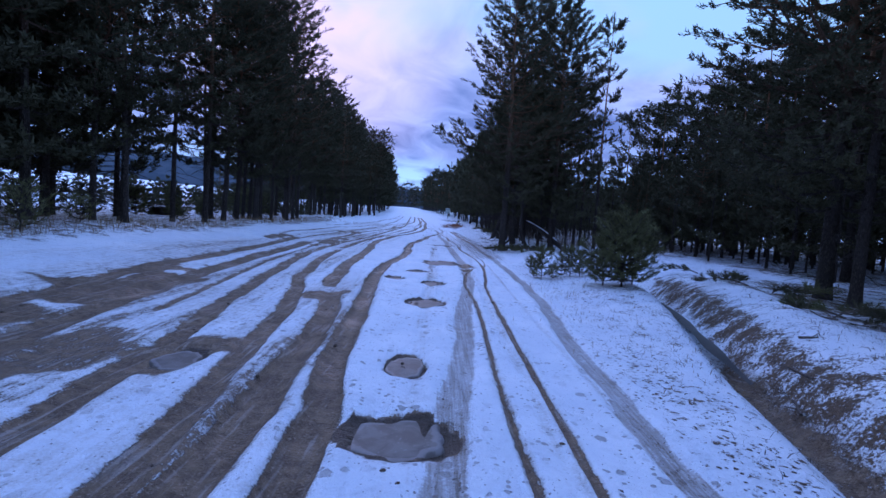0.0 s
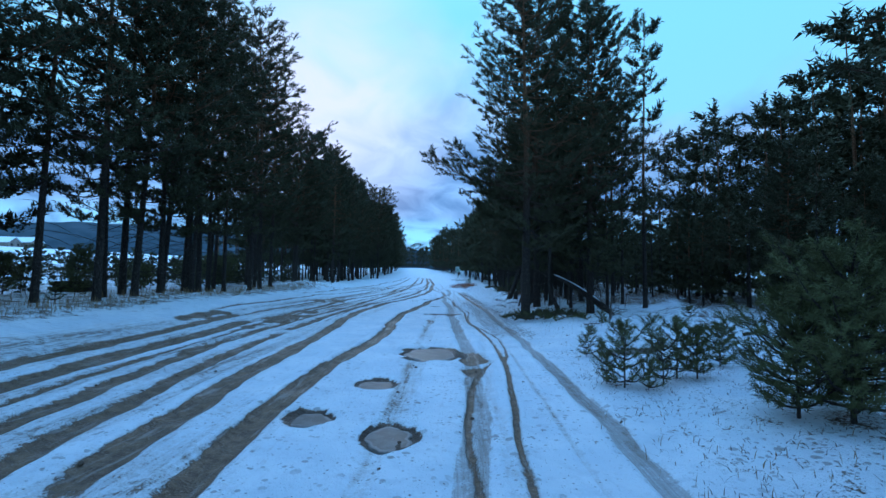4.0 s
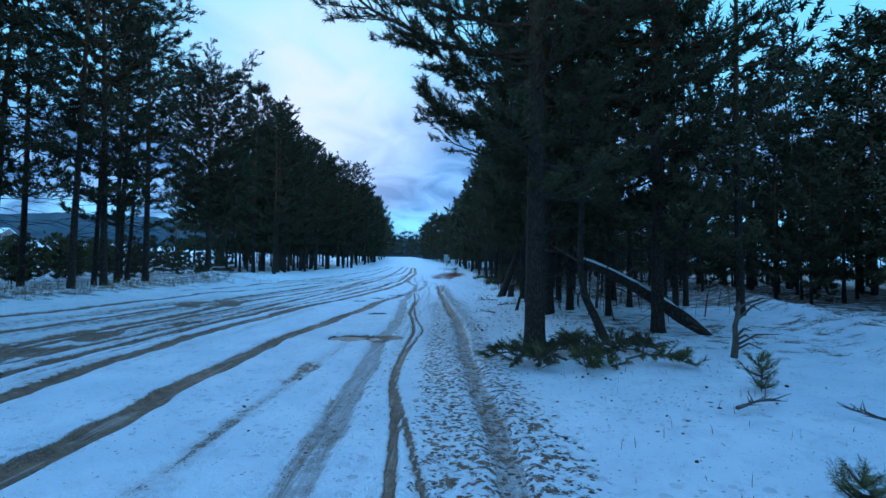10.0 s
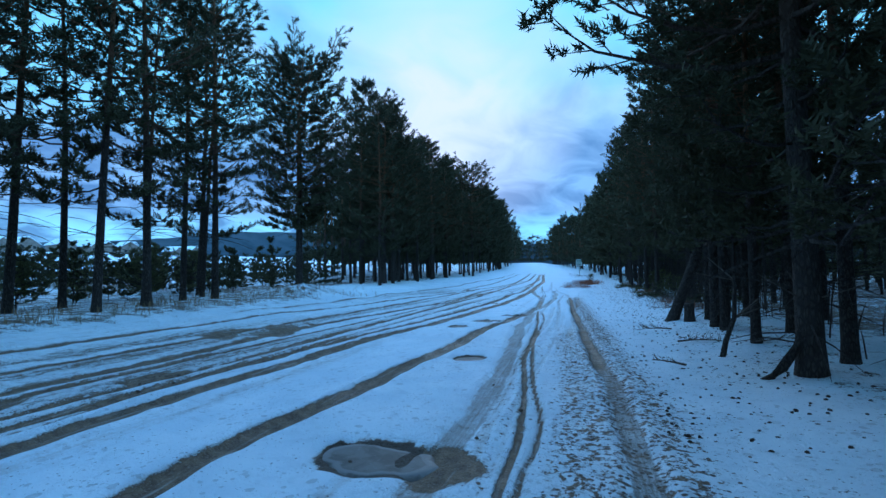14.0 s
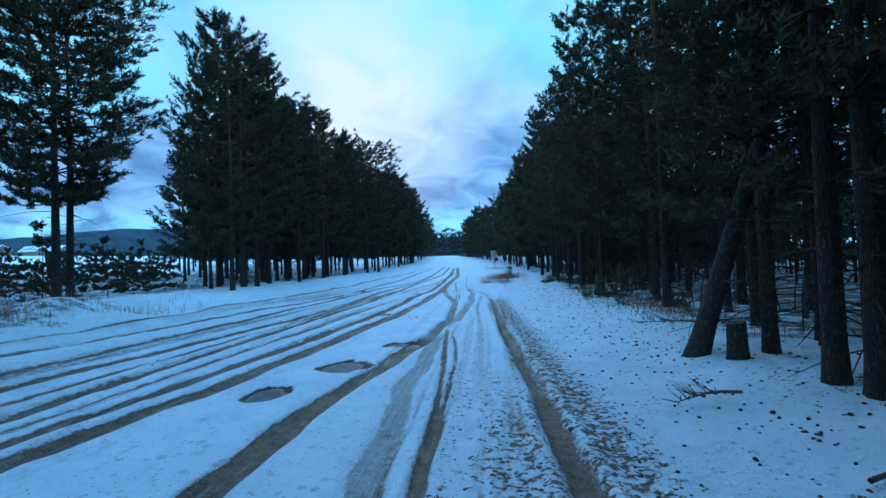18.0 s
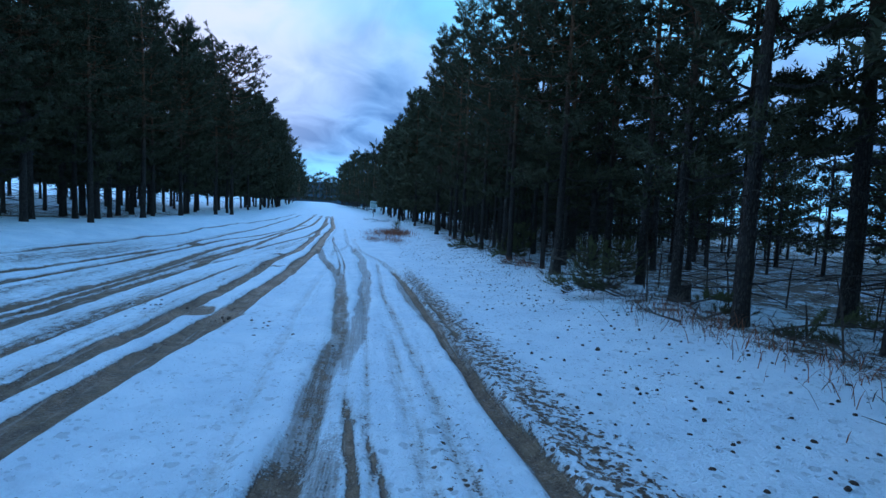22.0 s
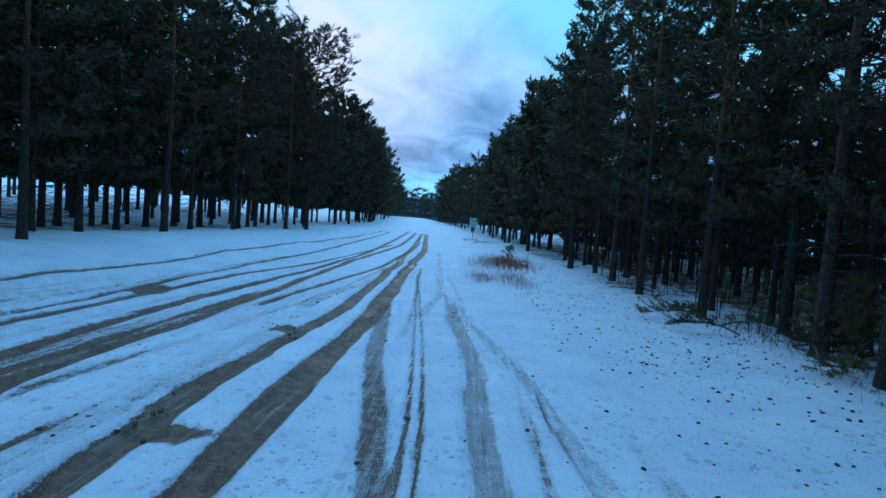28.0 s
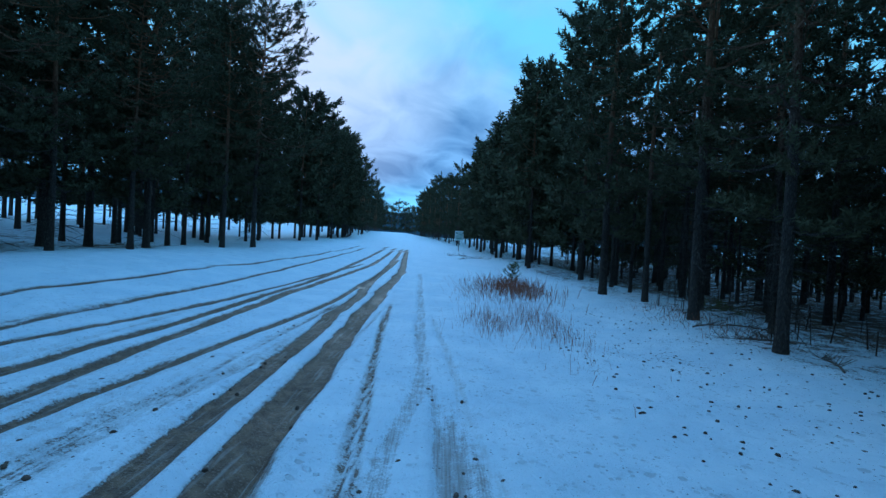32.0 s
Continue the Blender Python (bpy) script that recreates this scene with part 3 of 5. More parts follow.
def build_ground():
    xs = np.concatenate([-1400 + np.zeros(1), -np.geomspace(900, 16, 34), np.arange(-15.2, -8.0, 0.2), np.arange(-8.0, -3.4, 0.065), np.arange(-3.4, 2.6, 0.036), np.arange(2.6, 5.6, 0.075), np.arange(5.6, 13.5, 0.13), np.geomspace(14, 900, 34), [1400]])
    ys = np.concatenate([[-900, -300, -120, -60, -30, -15, -8], np.arange(-5, 1.4, 0.25), np.arange(1.5, 58, 0.10), np.arange(58, 90, 0.25), np.geomspace(91, 1600, 60)])
    X, Y = np.meshgrid(xs, ys)
    nx, ny = len(xs), len(ys)
    x, y = X.ravel(), Y.ravel()
    z = land(x, y)
    mud, churn, litter = np.zeros_like(x), np.zeros_like(x), np.zeros_like(x)
    wob = (value_noise(x, y, 1.1, 8) - 0.5) * 0.10 + (value_noise(x, y, 0.33, 9) - 0.5) * 0.05
    across, press, film = np.ones_like(x), np.zeros_like(x), np.zeros_like(x)
    for half, strength, depth, yy, xx in RUTS:
        ok = (y > yy[0] - 0.4) & (y < yy[-1] + 0.4)
        sd = x[ok] + wob[ok] * (min(1, half / 0.14) if half > 0.06 else 0.15) - soft_interp(y[ok], yy, xx)
        d = np.abs(sd)
        if strength in TREAD:
            across[ok] = np.where(d < 0.6, sd, across[ok])
            press[ok] = np.maximum(press[ok], smooth(half * 1.5, half * 0.9, d))
            film[ok] = np.maximum(film[ok], np.clip(1.6 * strength, 0, 1.0) * smooth(yy[0] - 0.4, yy[0] + 0.5, y[ok]) * smooth(yy[-1] + 0.4, yy[-1] - 1.5, y[ok]) * smooth(half * 1.15, half * 0.75, d))
        fade = smooth(yy[0] - 0.4, yy[0] + 0.5, y[ok]) * smooth(yy[-1] + 0.4, yy[-1] - 1.5, y[ok])
        vary = 0.78 + 0.44 * value_noise(x[ok] * 0.3, y[ok], 2.3, 12)
        prof = np.clip(0.55 + (half - d) / min(0.085, half * 0.8 + 0.012), 0, 1)
        mud[ok] = np.maximum(mud[ok], strength * (0.62 if strength in TREAD else 1.0) * fade * prof * vary)
        z[ok] -= depth * fade * smooth(half * 1.4, half * 0.5, d) - 0.45 * depth * fade * np.exp(-((d - half * 1.7) / (half * 0.45 + 0.02)) ** 2)
    for px, py, rx, ry, s in PATCHES:
        ok = (np.abs(x - px) < rx * 2.2) & (np.abs(y - py) < ry * 2.2)
        q = np.sqrt(((x[ok] - px) / rx) ** 2 + ((y[ok] - py) / ry) ** 2) + (value_noise(x[ok], y[ok], 0.4, 21) - 0.5) * 1.5
        mud[ok] = np.maximum(mud[ok], s * smooth(1.35, 0.55, q))
        z[ok] -= 0.02 * smooth(1.2, 0.6, q)
    wet = np.zeros_like(x)
    for px, py, rx, ry in PUDDLES:
        ok = (np.abs(x - px) < rx * 2.2) & (np.abs(y - py) < ry * 2.2)
        q = np.sqrt(((x[ok] - px) / rx) ** 2 + ((y[ok] - py) / ry) ** 2) + (value_noise(x[ok], y[ok], 0.25, 31) - 0.5) * 0.35
        mud[ok] = np.maximum(mud[ok], 1.1 * smooth(1.16, 0.98, q))
        wet[ok] = np.maximum(wet[ok], smooth(1.14, 1.0, q))
        z[ok] -= 0.06 * smooth(1.35, 0.85, q)
    # half-thawed running lanes of the early stretch
    lane = smooth(-7.0, -6.0, x) * smooth(-0.7, -1.3, x) * smooth(16, 5, y)
    mud = np.maximum(mud, lane * (0.06 + 0.50 * value_noise(x * 3.0 - 0.25 * y, y * 0.22, 1.0, 41)))
    wide = smooth(-8.5, -6.5, x) * smooth(-1.9, -2.8, x) * smooth(62, 42, y)
    mud = np.maximum(mud, wide * (0.55 * value_noise(x * 3.4 - 0.1 * y, y * 0.15, 1.0, 43)))
    # trodden strips
    r0 = soft_interp(y, RUTS[0][3], RUTS[0][4])
    churn = np.maximum(churn, smooth(15.5, 18, y) * smooth(36, 29, y) * smooth(-0.9, -0.5, x - r0) * smooth(0.95, 0.3, x - r0) * 0.86)
    churn = np.maximum(churn, smooth(27, 30, y) * smooth(46.5, 43, y) * np.exp(-((x - r0 - 0.32) / 0.42) ** 2) * 1.02)
    churn = np.maximum(churn, smooth(40, 34, y) * smooth(14, 20, y) * np.exp(-((x - 0.75) / 0.5) ** 2) * 0.50)
    churn = np.maximum(churn, smooth(9, 4, y) * np.exp(-((x - 2.3) / 0.7) ** 2) * 0.64)
    churn = np.maximum(churn, smooth(8, 10, y) * smooth(22, 18, y) * np.exp(-((x - 3.0) / 0.9) ** 2) * 0.18)
    churn = np.maximum(churn, 0.5 * value_noise(x, y, 0.8, 63) * smooth(1.8, 2.4, x) * smooth(5.2, 4.2, x) * smooth(9, 12, y) * smooth(62, 56, y))
    # extra litter among the right-hand trunks, darkening the floor as canopy shade would
    litter = np.maximum(litter, 0.74 * smooth(road_right(y) + 1.4, road_right(y) + 3.4, x) * smooth(24, 30, y) * smooth(110, 90, y))
    churn = np.maximum(churn, smooth(34, 50, y) * smooth(60, 50, y) * np.exp(-((x - 0.75) / 0.6) ** 2) * 0.12)
    # litter under and before the trees
    litter = np.maximum(litter, 0.60 * smooth(road_left(y) + 2.3, road_left(y) + 0.5, x) * smooth(-30, -17, x) * smooth(44, 34, y))
    litter = np.maximum(litter, 0.22 * smooth(road_left(y) + 0.6, road_left(y) - 0.6, x) * smooth(-60, -30, x) * smooth(34, 44, y))
    litter = np.maximum(litter, (0.28 + 0.36 * value_noise(x, y, 1.7, 51)) * smooth(road_right(y) - 0.7, road_right(y) + 1.2, x) * smooth(16, 24, y))
    litter = np.maximum(litter, (0.50 + 0.2 * value_noise(x, y, 2.3, 53)) * smooth(9.5, 13.0, x) * smooth(5, 9, y) * smooth(90, 60, y))
    litter = np.maximum(litter, (0.46 + 0.34 * value_noise(x, y, 2.1, 57)) * smooth(-10.6, -12.6, x) * smooth(-58, -42, x) * smooth(25, 34, y + 0.35 * (x + 10) + 4.0 * value_noise(x, y, 4.0, 58)) * smooth(80, 62, y))
    litter = np.maximum(litter, (0.20 + 0.26 * value_noise(x, y, 0.9, 71)) * smooth(2.1, 2.7, x) * smooth(2.0, 3.5, y) * smooth(20, 12, y))
    litter = np.maximum(litter, 0.56 * np.exp(-((x - 4.4) / 0.8) ** 2 - ((y - 10.2) / 0.9) ** 2))
    dd = x - np.interp(y, DITCH_Y, DITCH_X)
    litter = np.maximum(litter, smooth(14, 12, y) * (0.72 * np.exp(-((dd - 0.40) / 0.45) ** 2) + 0.34 * smooth(0.2, 2.5, dd)))
    mud = np.maximum(mud, smooth(7.5, 5.5, y) * 0.75 * np.exp(-((dd - 0.05) / 0.2) ** 2))
    litter = np.maximum(litter, (0.46 + 0.3 * value_noise(x, y, 1.3, 73)) * smooth(5.7, 7.0, x) * smooth(3, 5, y) * smooth(16, 12, y))
    litter = np.maximum(litter, smooth(14, 11, y) * 0.22 * np.exp(-((dd + 0.75) / 0.6) ** 2))
    ff = x - np.interp(y, FURROW_Y, FURROW_X)
    litter = np.maximum(litter, smooth(14, 16, y) * smooth(48, 40, y) * (0.62 * np.exp(-((ff + 0.45) / 0.65) ** 2) + 0.36 * smooth(0.4, 1.6, ff)))
    litter = np.maximum(litter, 0.75 * np.exp(-((x + 8.6) / 0.5) ** 2 - ((y - 38.3) / 0.6) ** 2))
    z += (value_noise(x, y, 0.22, 61) - 0.5) * 0.02 * smooth(70, 40, y)
    trod = np.clip(smooth(-7.5, -5.0, x) * smooth(6.5, 4.0, x) * smooth(75, 60, y) * (1.0 + 1.0 * smooth(16, 9, y)), 0.15, 2.0)
    co = np.column_stack([x, y, z])
    i = np.arange(nx * ny).reshape(ny, nx)
    q = np.stack([i[:-1, :-1], i[:-1, 1:], i[1:, 1:], i[1:, :-1]], -1).reshape(-1, 4)
    me = bpy.data.meshes.new("ground")
    me.vertices.add(len(co))
    me.vertices.foreach_set("co", co.ravel())
    me.loops.add(q.size)
    me.loops.foreach_set("vertex_index", q.ravel().astype(np.int32))
    me.polygons.add(len(q))
    me.polygons.foreach_set("loop_start", np.arange(0, q.size, 4, dtype=np.int32))
    me.polygons.foreach_set("use_smooth", np.ones(len(q), bool))
    for name, a in (("mud", mud), ("churn", churn), ("litter", litter), ("wet", wet), ("across", across), ("press", press), ("trod", trod), ("film", film)):
        me.attributes.new(name, "FLOAT", "POINT").data.foreach_set("value", a.astype(np.float32))
    me.update()
    me.validate()
    me.materials.append(GROUND)
    return tagged(new("ground", me), "snow-covered sandy forest road with muddy wheel ruts", "ground", kind="structure")


build_ground()


# ---- puddles ----
def ice_material():
    m, nt, b = material("puddle_ice", 0.4, 0.14)
    g = Graph(nt)
    co = g.co()
    n, f = g.noise(5, 4, co, 0.6), g.noise(40, 3, co)
    col = g.mix(g.step(n, 0.40, 0.62), (0.105, 0.088, 0.074), (0.165, 0.142, 0.125))
    ring = g.m("ADD", g.attr("inner"), g.m("MULTIPLY", g.m("SUBTRACT", n, 0.5), 0.9))
    pale = g.m("MULTIPLY", g.step(ring, 0.10, 0.26), g.m("SUBTRACT", 1.0, g.step(ring, 0.50, 0.62)))
    col = g.mix(g.m("MULTIPLY", pale, 0.5), col, (0.27, 0.24, 0.225))
    g.L(g.mix(g.m("MULTIPLY", g.step(f, 0.6, 0.8), 0.25), col, (0.5, 0.5, 0.52)), b.inputs["Base Color"])
    g.put(b.inputs["Roughness"], g.m("ADD", 0.36, g.m("MULTIPLY", n, 0.36)))
    g.L(g.bump(g.m("ADD", n, g.m("MULTIPLY", f, 0.2)), 0.006), b.inputs["Normal"])
    return m


ICE = ice_material()


def puddle(px, py, rx, ry, seed):
    r = random.Random(seed)
    ph = [r.uniform(0, 6.28) for _ in range(3)]
    V, n = [], 40
    for ring, k in ((0.96, -0.06), (0.88, 0.004), (0.78, 0.007), (0.66, 0.008), (0.3, 0.008)):
        for i in range(n):
            a = 2 * math.pi * i / n
            w = ring * (1 + 0.12 * math.sin(2 * a + ph[0]) + 0.07 * math.sin(3 * a + ph[1]) + 0.06 * math.sin(5 * a + ph[2]) + 0.04 * math.sin(9 * a + ph[0]) + 0.02 * math.sin(13 * a + ph[1]))
            V.append((rx * 1.07 * w * math.cos(a), ry * 1.07 * w * math.sin(a), k))
    F = [(q * n + i, q * n + (i + 1) % n, (q + 1) * n + (i + 1) % n, (q + 1) * n + i) for q in range(4) for i in range(n)]
    F.append(tuple(4 * n + i for i in range(n)))
    me = mesh_from("puddle", V, F, ICE, True)
    me.attributes.new("inner", "FLOAT", "POINT").data.foreach_set("value", [v for v in (0.0, 0.2, 0.4, 0.7, 1.0) for _ in range(n)])
    ob = new("puddle", me)
    ob.location = (px, py, land_at(px, py) - 0.056)
    return tagged(ob, "muddy puddle skinned with thin ice in the snowy track", "puddle", "puddles in the track")


for k, (px, py, rx, ry) in enumerate(PUDDLES):
    puddle(px, py, rx, ry, k)


# ---- pines ----
def needle_mesh(name, shoots, blades, thin, mat, seed):
    """Bottle-brush shoots of needles, as one mesh of thin blades."""
    rs = np.random.RandomState(seed)
    a = np.array(shoots)
    p, d, s = a[:, None, :3], a[:, 3:6], a[:, None, 6:7]
    d = d / np.linalg.norm(d, axis=1)[:, None]
    ref = np.where(np.abs(d[:, 2:3]) > 0.9, (1.0, 0.0, 0.0), (0.0, 0.0, 1.0))
    o = np.cross(d, ref)
    o /= np.linalg.norm(o, axis=1)[:, None]
    t = np.cross(d, o)[:, None, :]
    d, o = d[:, None, :], o[:, None, :]
    n = len(a)
    w = (np.arange(blades) * 2.4 + rs.uniform(-0.6, 0.6, (n, blades)))[..., None]
    out = o * np.cos(w) + t * np.sin(w)
    root = p + d * s * (1.25 * (np.arange(blades)[None, :, None] + rs.rand(n, blades, 1)) / blades - 0.40)
    tip = root + d * s * rs.uniform(0.18, 0.46, (n, blades, 1)) + out * s * rs.uniform(0.32, 0.56, (n, blades, 1))
    side = (np.cross(out, np.broadcast_to(d, out.shape)) + d * rs.uniform(-0.6, 0.6, (n, blades, 1))) * s * 0.15 * thin
    co = np.stack([root - side, root + side, tip], 2).reshape(-1, 3)
    me = bpy.data.meshes.new(name)
    me.vertices.add(len(co))
    me.vertices.foreach_set("co", co.ravel())
    me.loops.add(len(co))
    me.loops.foreach_set("vertex_index", np.arange(len(co), dtype=np.int32))
    me.polygons.add(len(co) // 3)
    me.polygons.foreach_set("loop_start", np.arange(0, len(co), 3, dtype=np.int32))
    me.materials.append(mat)
    me.update()
    return me


def pine_meshes(seed, h, base, spread, limbs, twigs, tufts, size, sides, needles, blades, thin=1.0, dead=10, lean=0.0, girth=0.021, extra=(), lift=0.0, whorl=4, top=0.70, full=0.72, shy=None):
    """Trunk, limbs and crown of one Scots pine, as three meshes."""
    r = random.Random(seed)
    ph, ph2 = r.uniform(0, 6.28), r.uniform(0, 6.28)

    def axis(z):
        u = z / h
        sway = 0.10 * min(1.0, h / 6)
        return Vector((sway * math.sin(2.3 * u * 2 + ph) * u + lean * u * h * (1 - 0.45 * u), sway * math.sin(2.0 * u * 2 + ph2) * u, z))

    V, F = [], []
    steps = 12 if sides > 6 else 7
    rad = h * girth * 0.5
    zs = [0.0, 0.12, 0.4] + [h * (k / steps) ** 1.0 for k in range(1, steps + 1)] if h > 3 else [h * k / 6 for k in range(7)]
    zs = sorted(set(zs))
    rr = [rad * (1 - 0.93 * z / h) * (1.35 if z < 0.05 else 1.12 if z < 0.2 else 1.0) for z in zs]
    tube(V, F, [axis(z) - Vector((0, 0, 0.12 if z == 0 else 0)) for z in zs], rr, sides)
    trunk = mesh_from("trunk", V, F, BARK, True)
    LV, LF, shoots = [], [], []
    bulge = [r.uniform(0.72, 1.15) for _ in range(40)]

    def shoot(p, d, s):
        shoots.append((p.x, p.y, p.z, d.x, d.y, d.z, s))

    def jitter(k):
        return Vector((r.uniform(-k, k), r.uniform(-k, k), r.uniform(-k, k)))

    for k in range(limbs + len(extra)):
        # limbs stand in whorls up the stem
        ring = k // whorl
        u = min(1.0, (ring + 0.5 + r.uniform(-0.22, 0.22)) * whorl / limbs)
        az = ring * 0.9 + (k % whorl) * 6.283 / whorl + r.uniform(-0.45, 0.45)
        z = base + (h * 0.975 - base) * u ** 0.92
        reach = spread * (1 - top * u ** 2.3) * r.uniform(0.66, 1.08) * (full + (1 - full) * min(1, u * 4)) * bulge[(int(az * 1.3) + 5 * int(u * 5)) % 40]
        rise = lift + r.uniform(-0.10, 0.14) - 0.06 + 0.72 * u ** 1.6
        if k >= limbs:
            z, az, reach = extra[k - limbs][0], radians(extra[k - limbs][1]), extra[k - limbs][2]
            rise = 0.0
        if shy and k < limbs and z < shy[2] and math.cos(az - radians(shy[0])) > 0.35:
            reach *= shy[1]
        d = Vector((math.cos(az), math.sin(az), 0))
        cross = Vector((-d.y, d.x, 0))
        p0 = axis(z)
        pts = []
        bend = r.uniform(-0.16, 0.16)
        for q in range(5):
            f = q / 4
            pts.append(p0 + d * reach * f + cross * reach * bend * f * f + Vector((0, 0, reach * (rise * f + 0.20 * f * f - 0.12 * math.sin(f * 3.1)))) + jitter(0.04 * reach * f))
        lr = 0.012 + 0.011 * reach
        tube(LV, LF, pts, [lr, lr * 0.8, lr * 0.6, lr * 0.4, lr * 0.15], 4 if sides > 6 else 3)
        nt = twigs * (3 if k >= limbs else 1)
        for q in range(nt):
            f = 0.26 + 0.74 * (q + r.random()) / nt
            i = min(3, int(f * 4))
            p = pts[i].lerp(pts[i + 1], f * 4 - i)
            td = (d * r.uniform(0.45, 1.0) + cross * (1 if q % 2 else -1) * r.uniform(0.35, 1.0) + Vector((0, 0, r.uniform(-0.08, 0.40)))).normalized()
            ln = min(0.8, reach * r.uniform(0.18, 0.36) * (1.2 - 0.45 * f))
            e = p + td * ln + Vector((0, 0, 0.12 * ln))
            if sides > 6:
                tube(LV, LF, [p, e], [lr * 0.32, lr * 0.08], 3)
            for w in range(tufts + (3 if k >= limbs else 0)):
                ff = 1.0 - 0.75 * (w / (tufts + (3 if k >= limbs else 0))) * r.uniform(0.7, 1.1)
                td2 = td * 0.8 + Vector((r.uniform(-0.6, 0.6), r.uniform(-0.6, 0.6), r.uniform(0.05, 1.0)))
                shoot(p.lerp(e, ff) + jitter(size * 0.32), td2, size * r.uniform(0.75, 1.25))
        shoot(pts[-1], d + Vector((0, 0, 0.8)), size * 1.2)
        shoot(pts[-1].lerp(pts[-2], 0.4), d + Vector((0, 0, 0.6)), size * 1.1)
    for k in range(4):
        shoot(axis(h * (0.94 + 0.018 * k)), Vector((r.uniform(-0.3, 0.3), r.uniform(-0.3, 0.3), 1)), size * 1.2)
    for k in range(dead):
        z = base * r.uniform(0.25, 1.15)
        az, ln = r.uniform(0, 6.28), r.uniform(0.3, 1.5)
        d = Vector((math.cos(az), math.sin(az), r.uniform(-0.3, 0.25)))
        p0 = axis(z)
        tube(LV, LF, [p0, p0 + d * ln * 0.5, p0 + d * ln + Vector((0, 0, -0.1 * ln))], [0.013, 0.009, 0.003], 3)
    limb = mesh_from("branching", LV, LF, BARK)
    crown = needle_mesh("crown", shoots, blades, thin, needles, seed)
    return trunk, limb, crown


PINE_LABEL = "tall Scots pine with dark green needles rising from snow"


def pine_thing(name, meshes, label, category, group):
    e = holder(name, Matrix())
    for n, me in zip(("trunk", "branching", "crown"), meshes):
        ob = part(n, me, e)
        if n != "trunk":
            tagged(ob, kind="stuff")
    return tagged(e, label, category, group)


NEAR = dict(sides=9, needles=NEEDLES, blades=12, size=0.20, thin=0.66)
WIDE = dict(sides=9, needles=NEEDLES, blades=13, size=0.185, thin=0.60)
FINE = dict(sides=9, needles=NEEDLES, blades=22, size=0.14, thin=0.34)
MID = dict(sides=6, needles=NEEDLES, blades=11, size=0.28, thin=0.74)
FAR = dict(sides=5, needles=NEEDLES, blades=9, size=0.50, thin=1.0)
# full-crowned roadside pines, slim bare-stemmed ones, and mid- and far-distance trees
KINDS = {
    "wide": [pine_meshes(11, 13.5, 1.5, 2.9, 104, 9, 6, dead=16, top=0.60, **WIDE), pine_meshes(12, 12.5, 1.7, 2.7, 100, 9, 6, dead=16, top=0.60, **WIDE)],
    "slim": [pine_meshes(21, 13.5, 2.6, 2.2, 64, 7, 4, dead=24, top=0.55, **NEAR), pine_meshes(22, 14.0, 3.4, 2.0, 60, 7, 4, dead=24, top=0.55, **NEAR), pine_meshes(23, 12.5, 2.5, 1.9, 60, 7, 4, dead=24, girth=0.018, top=0.55, **NEAR)],
    "row": [pine_meshes(81, 13.0, 2.3, 2.5, 76, 7, 5, dead=18, girth=0.018, **NEAR), pine_meshes(82, 12.5, 3.0, 2.4, 68, 7, 5, dead=20, girth=0.018, **NEAR), pine_meshes(83, 13.5, 2.0, 2.4, 76, 7, 5, dead=22, girth=0.017, **NEAR)],
    "dense": [pine_meshes(51, 12.5, 1.9, 2.1, 52, 7, 4, dead=40, girth=0.019, top=0.6, **NEAR), pine_meshes(52, 13.5, 2.3, 2.0, 50, 7, 4, dead=40, girth=0.018, top=0.6, **NEAR)],
    "open": [pine_meshes(91, 13.0, 2.8, 2.3, 54, 6, 4, dead=22, girth=0.0165, top=0.5, **NEAR), pine_meshes(92, 13.8, 3.6, 2.1, 46, 6, 4, dead=26, girth=0.016, top=0.45, **NEAR), pine_meshes(93, 12.5, 2.4, 2.3, 52, 6, 4, dead=24, girth=0.0155, top=0.5, **NEAR)],
    "round": [pine_meshes(94, 11.0, 2.7, 2.7, 84, 8, 5, dead=18, girth=0.022, top=0.30, full=0.5, **NEAR), pine_meshes(95, 10.5, 2.9, 2.5, 80, 8, 5, dead=18, girth=0.022, top=0.30, full=0.5, **NEAR)],
    "broad": [pine_meshes(96, 13.0, 1.9, 3.7, 104, 10, 6, dead=20, girth=0.026, top=0.45, **WIDE)],
    "stem": [pine_meshes(71, 12.5, 3.2, 1.8, 30, 5, 3, dead=40, girth=0.017, **MID), pine_meshes(72, 13.5, 4.0, 1.7, 28, 5, 3, dead=40, girth=0.017, **MID), pine_meshes(73, 11.0, 2.6, 1.7, 28, 5, 3, dead=40, girth=0.016, **MID)],
    "mid": [pine_meshes(31, 12.5, 1.4, 2.3, 60, 6, 4, dead=16, **MID), pine_meshes(32, 13.5, 1.6, 2.2, 60, 6, 4, dead=14, **MID), pine_meshes(33, 11.5, 1.3, 2.1, 56, 6, 4, dead=16, girth=0.018, **MID)],
    "far": [pine_meshes(41, 12.0, 1.2, 2.5, 44, 4, 3, dead=2, top=0.6, **FAR), pine_meshes(42, 13.0, 1.4, 2.4, 44, 4, 3, dead=2, top=0.6, **FAR)],
}
FIRST = {}
PLACED = []


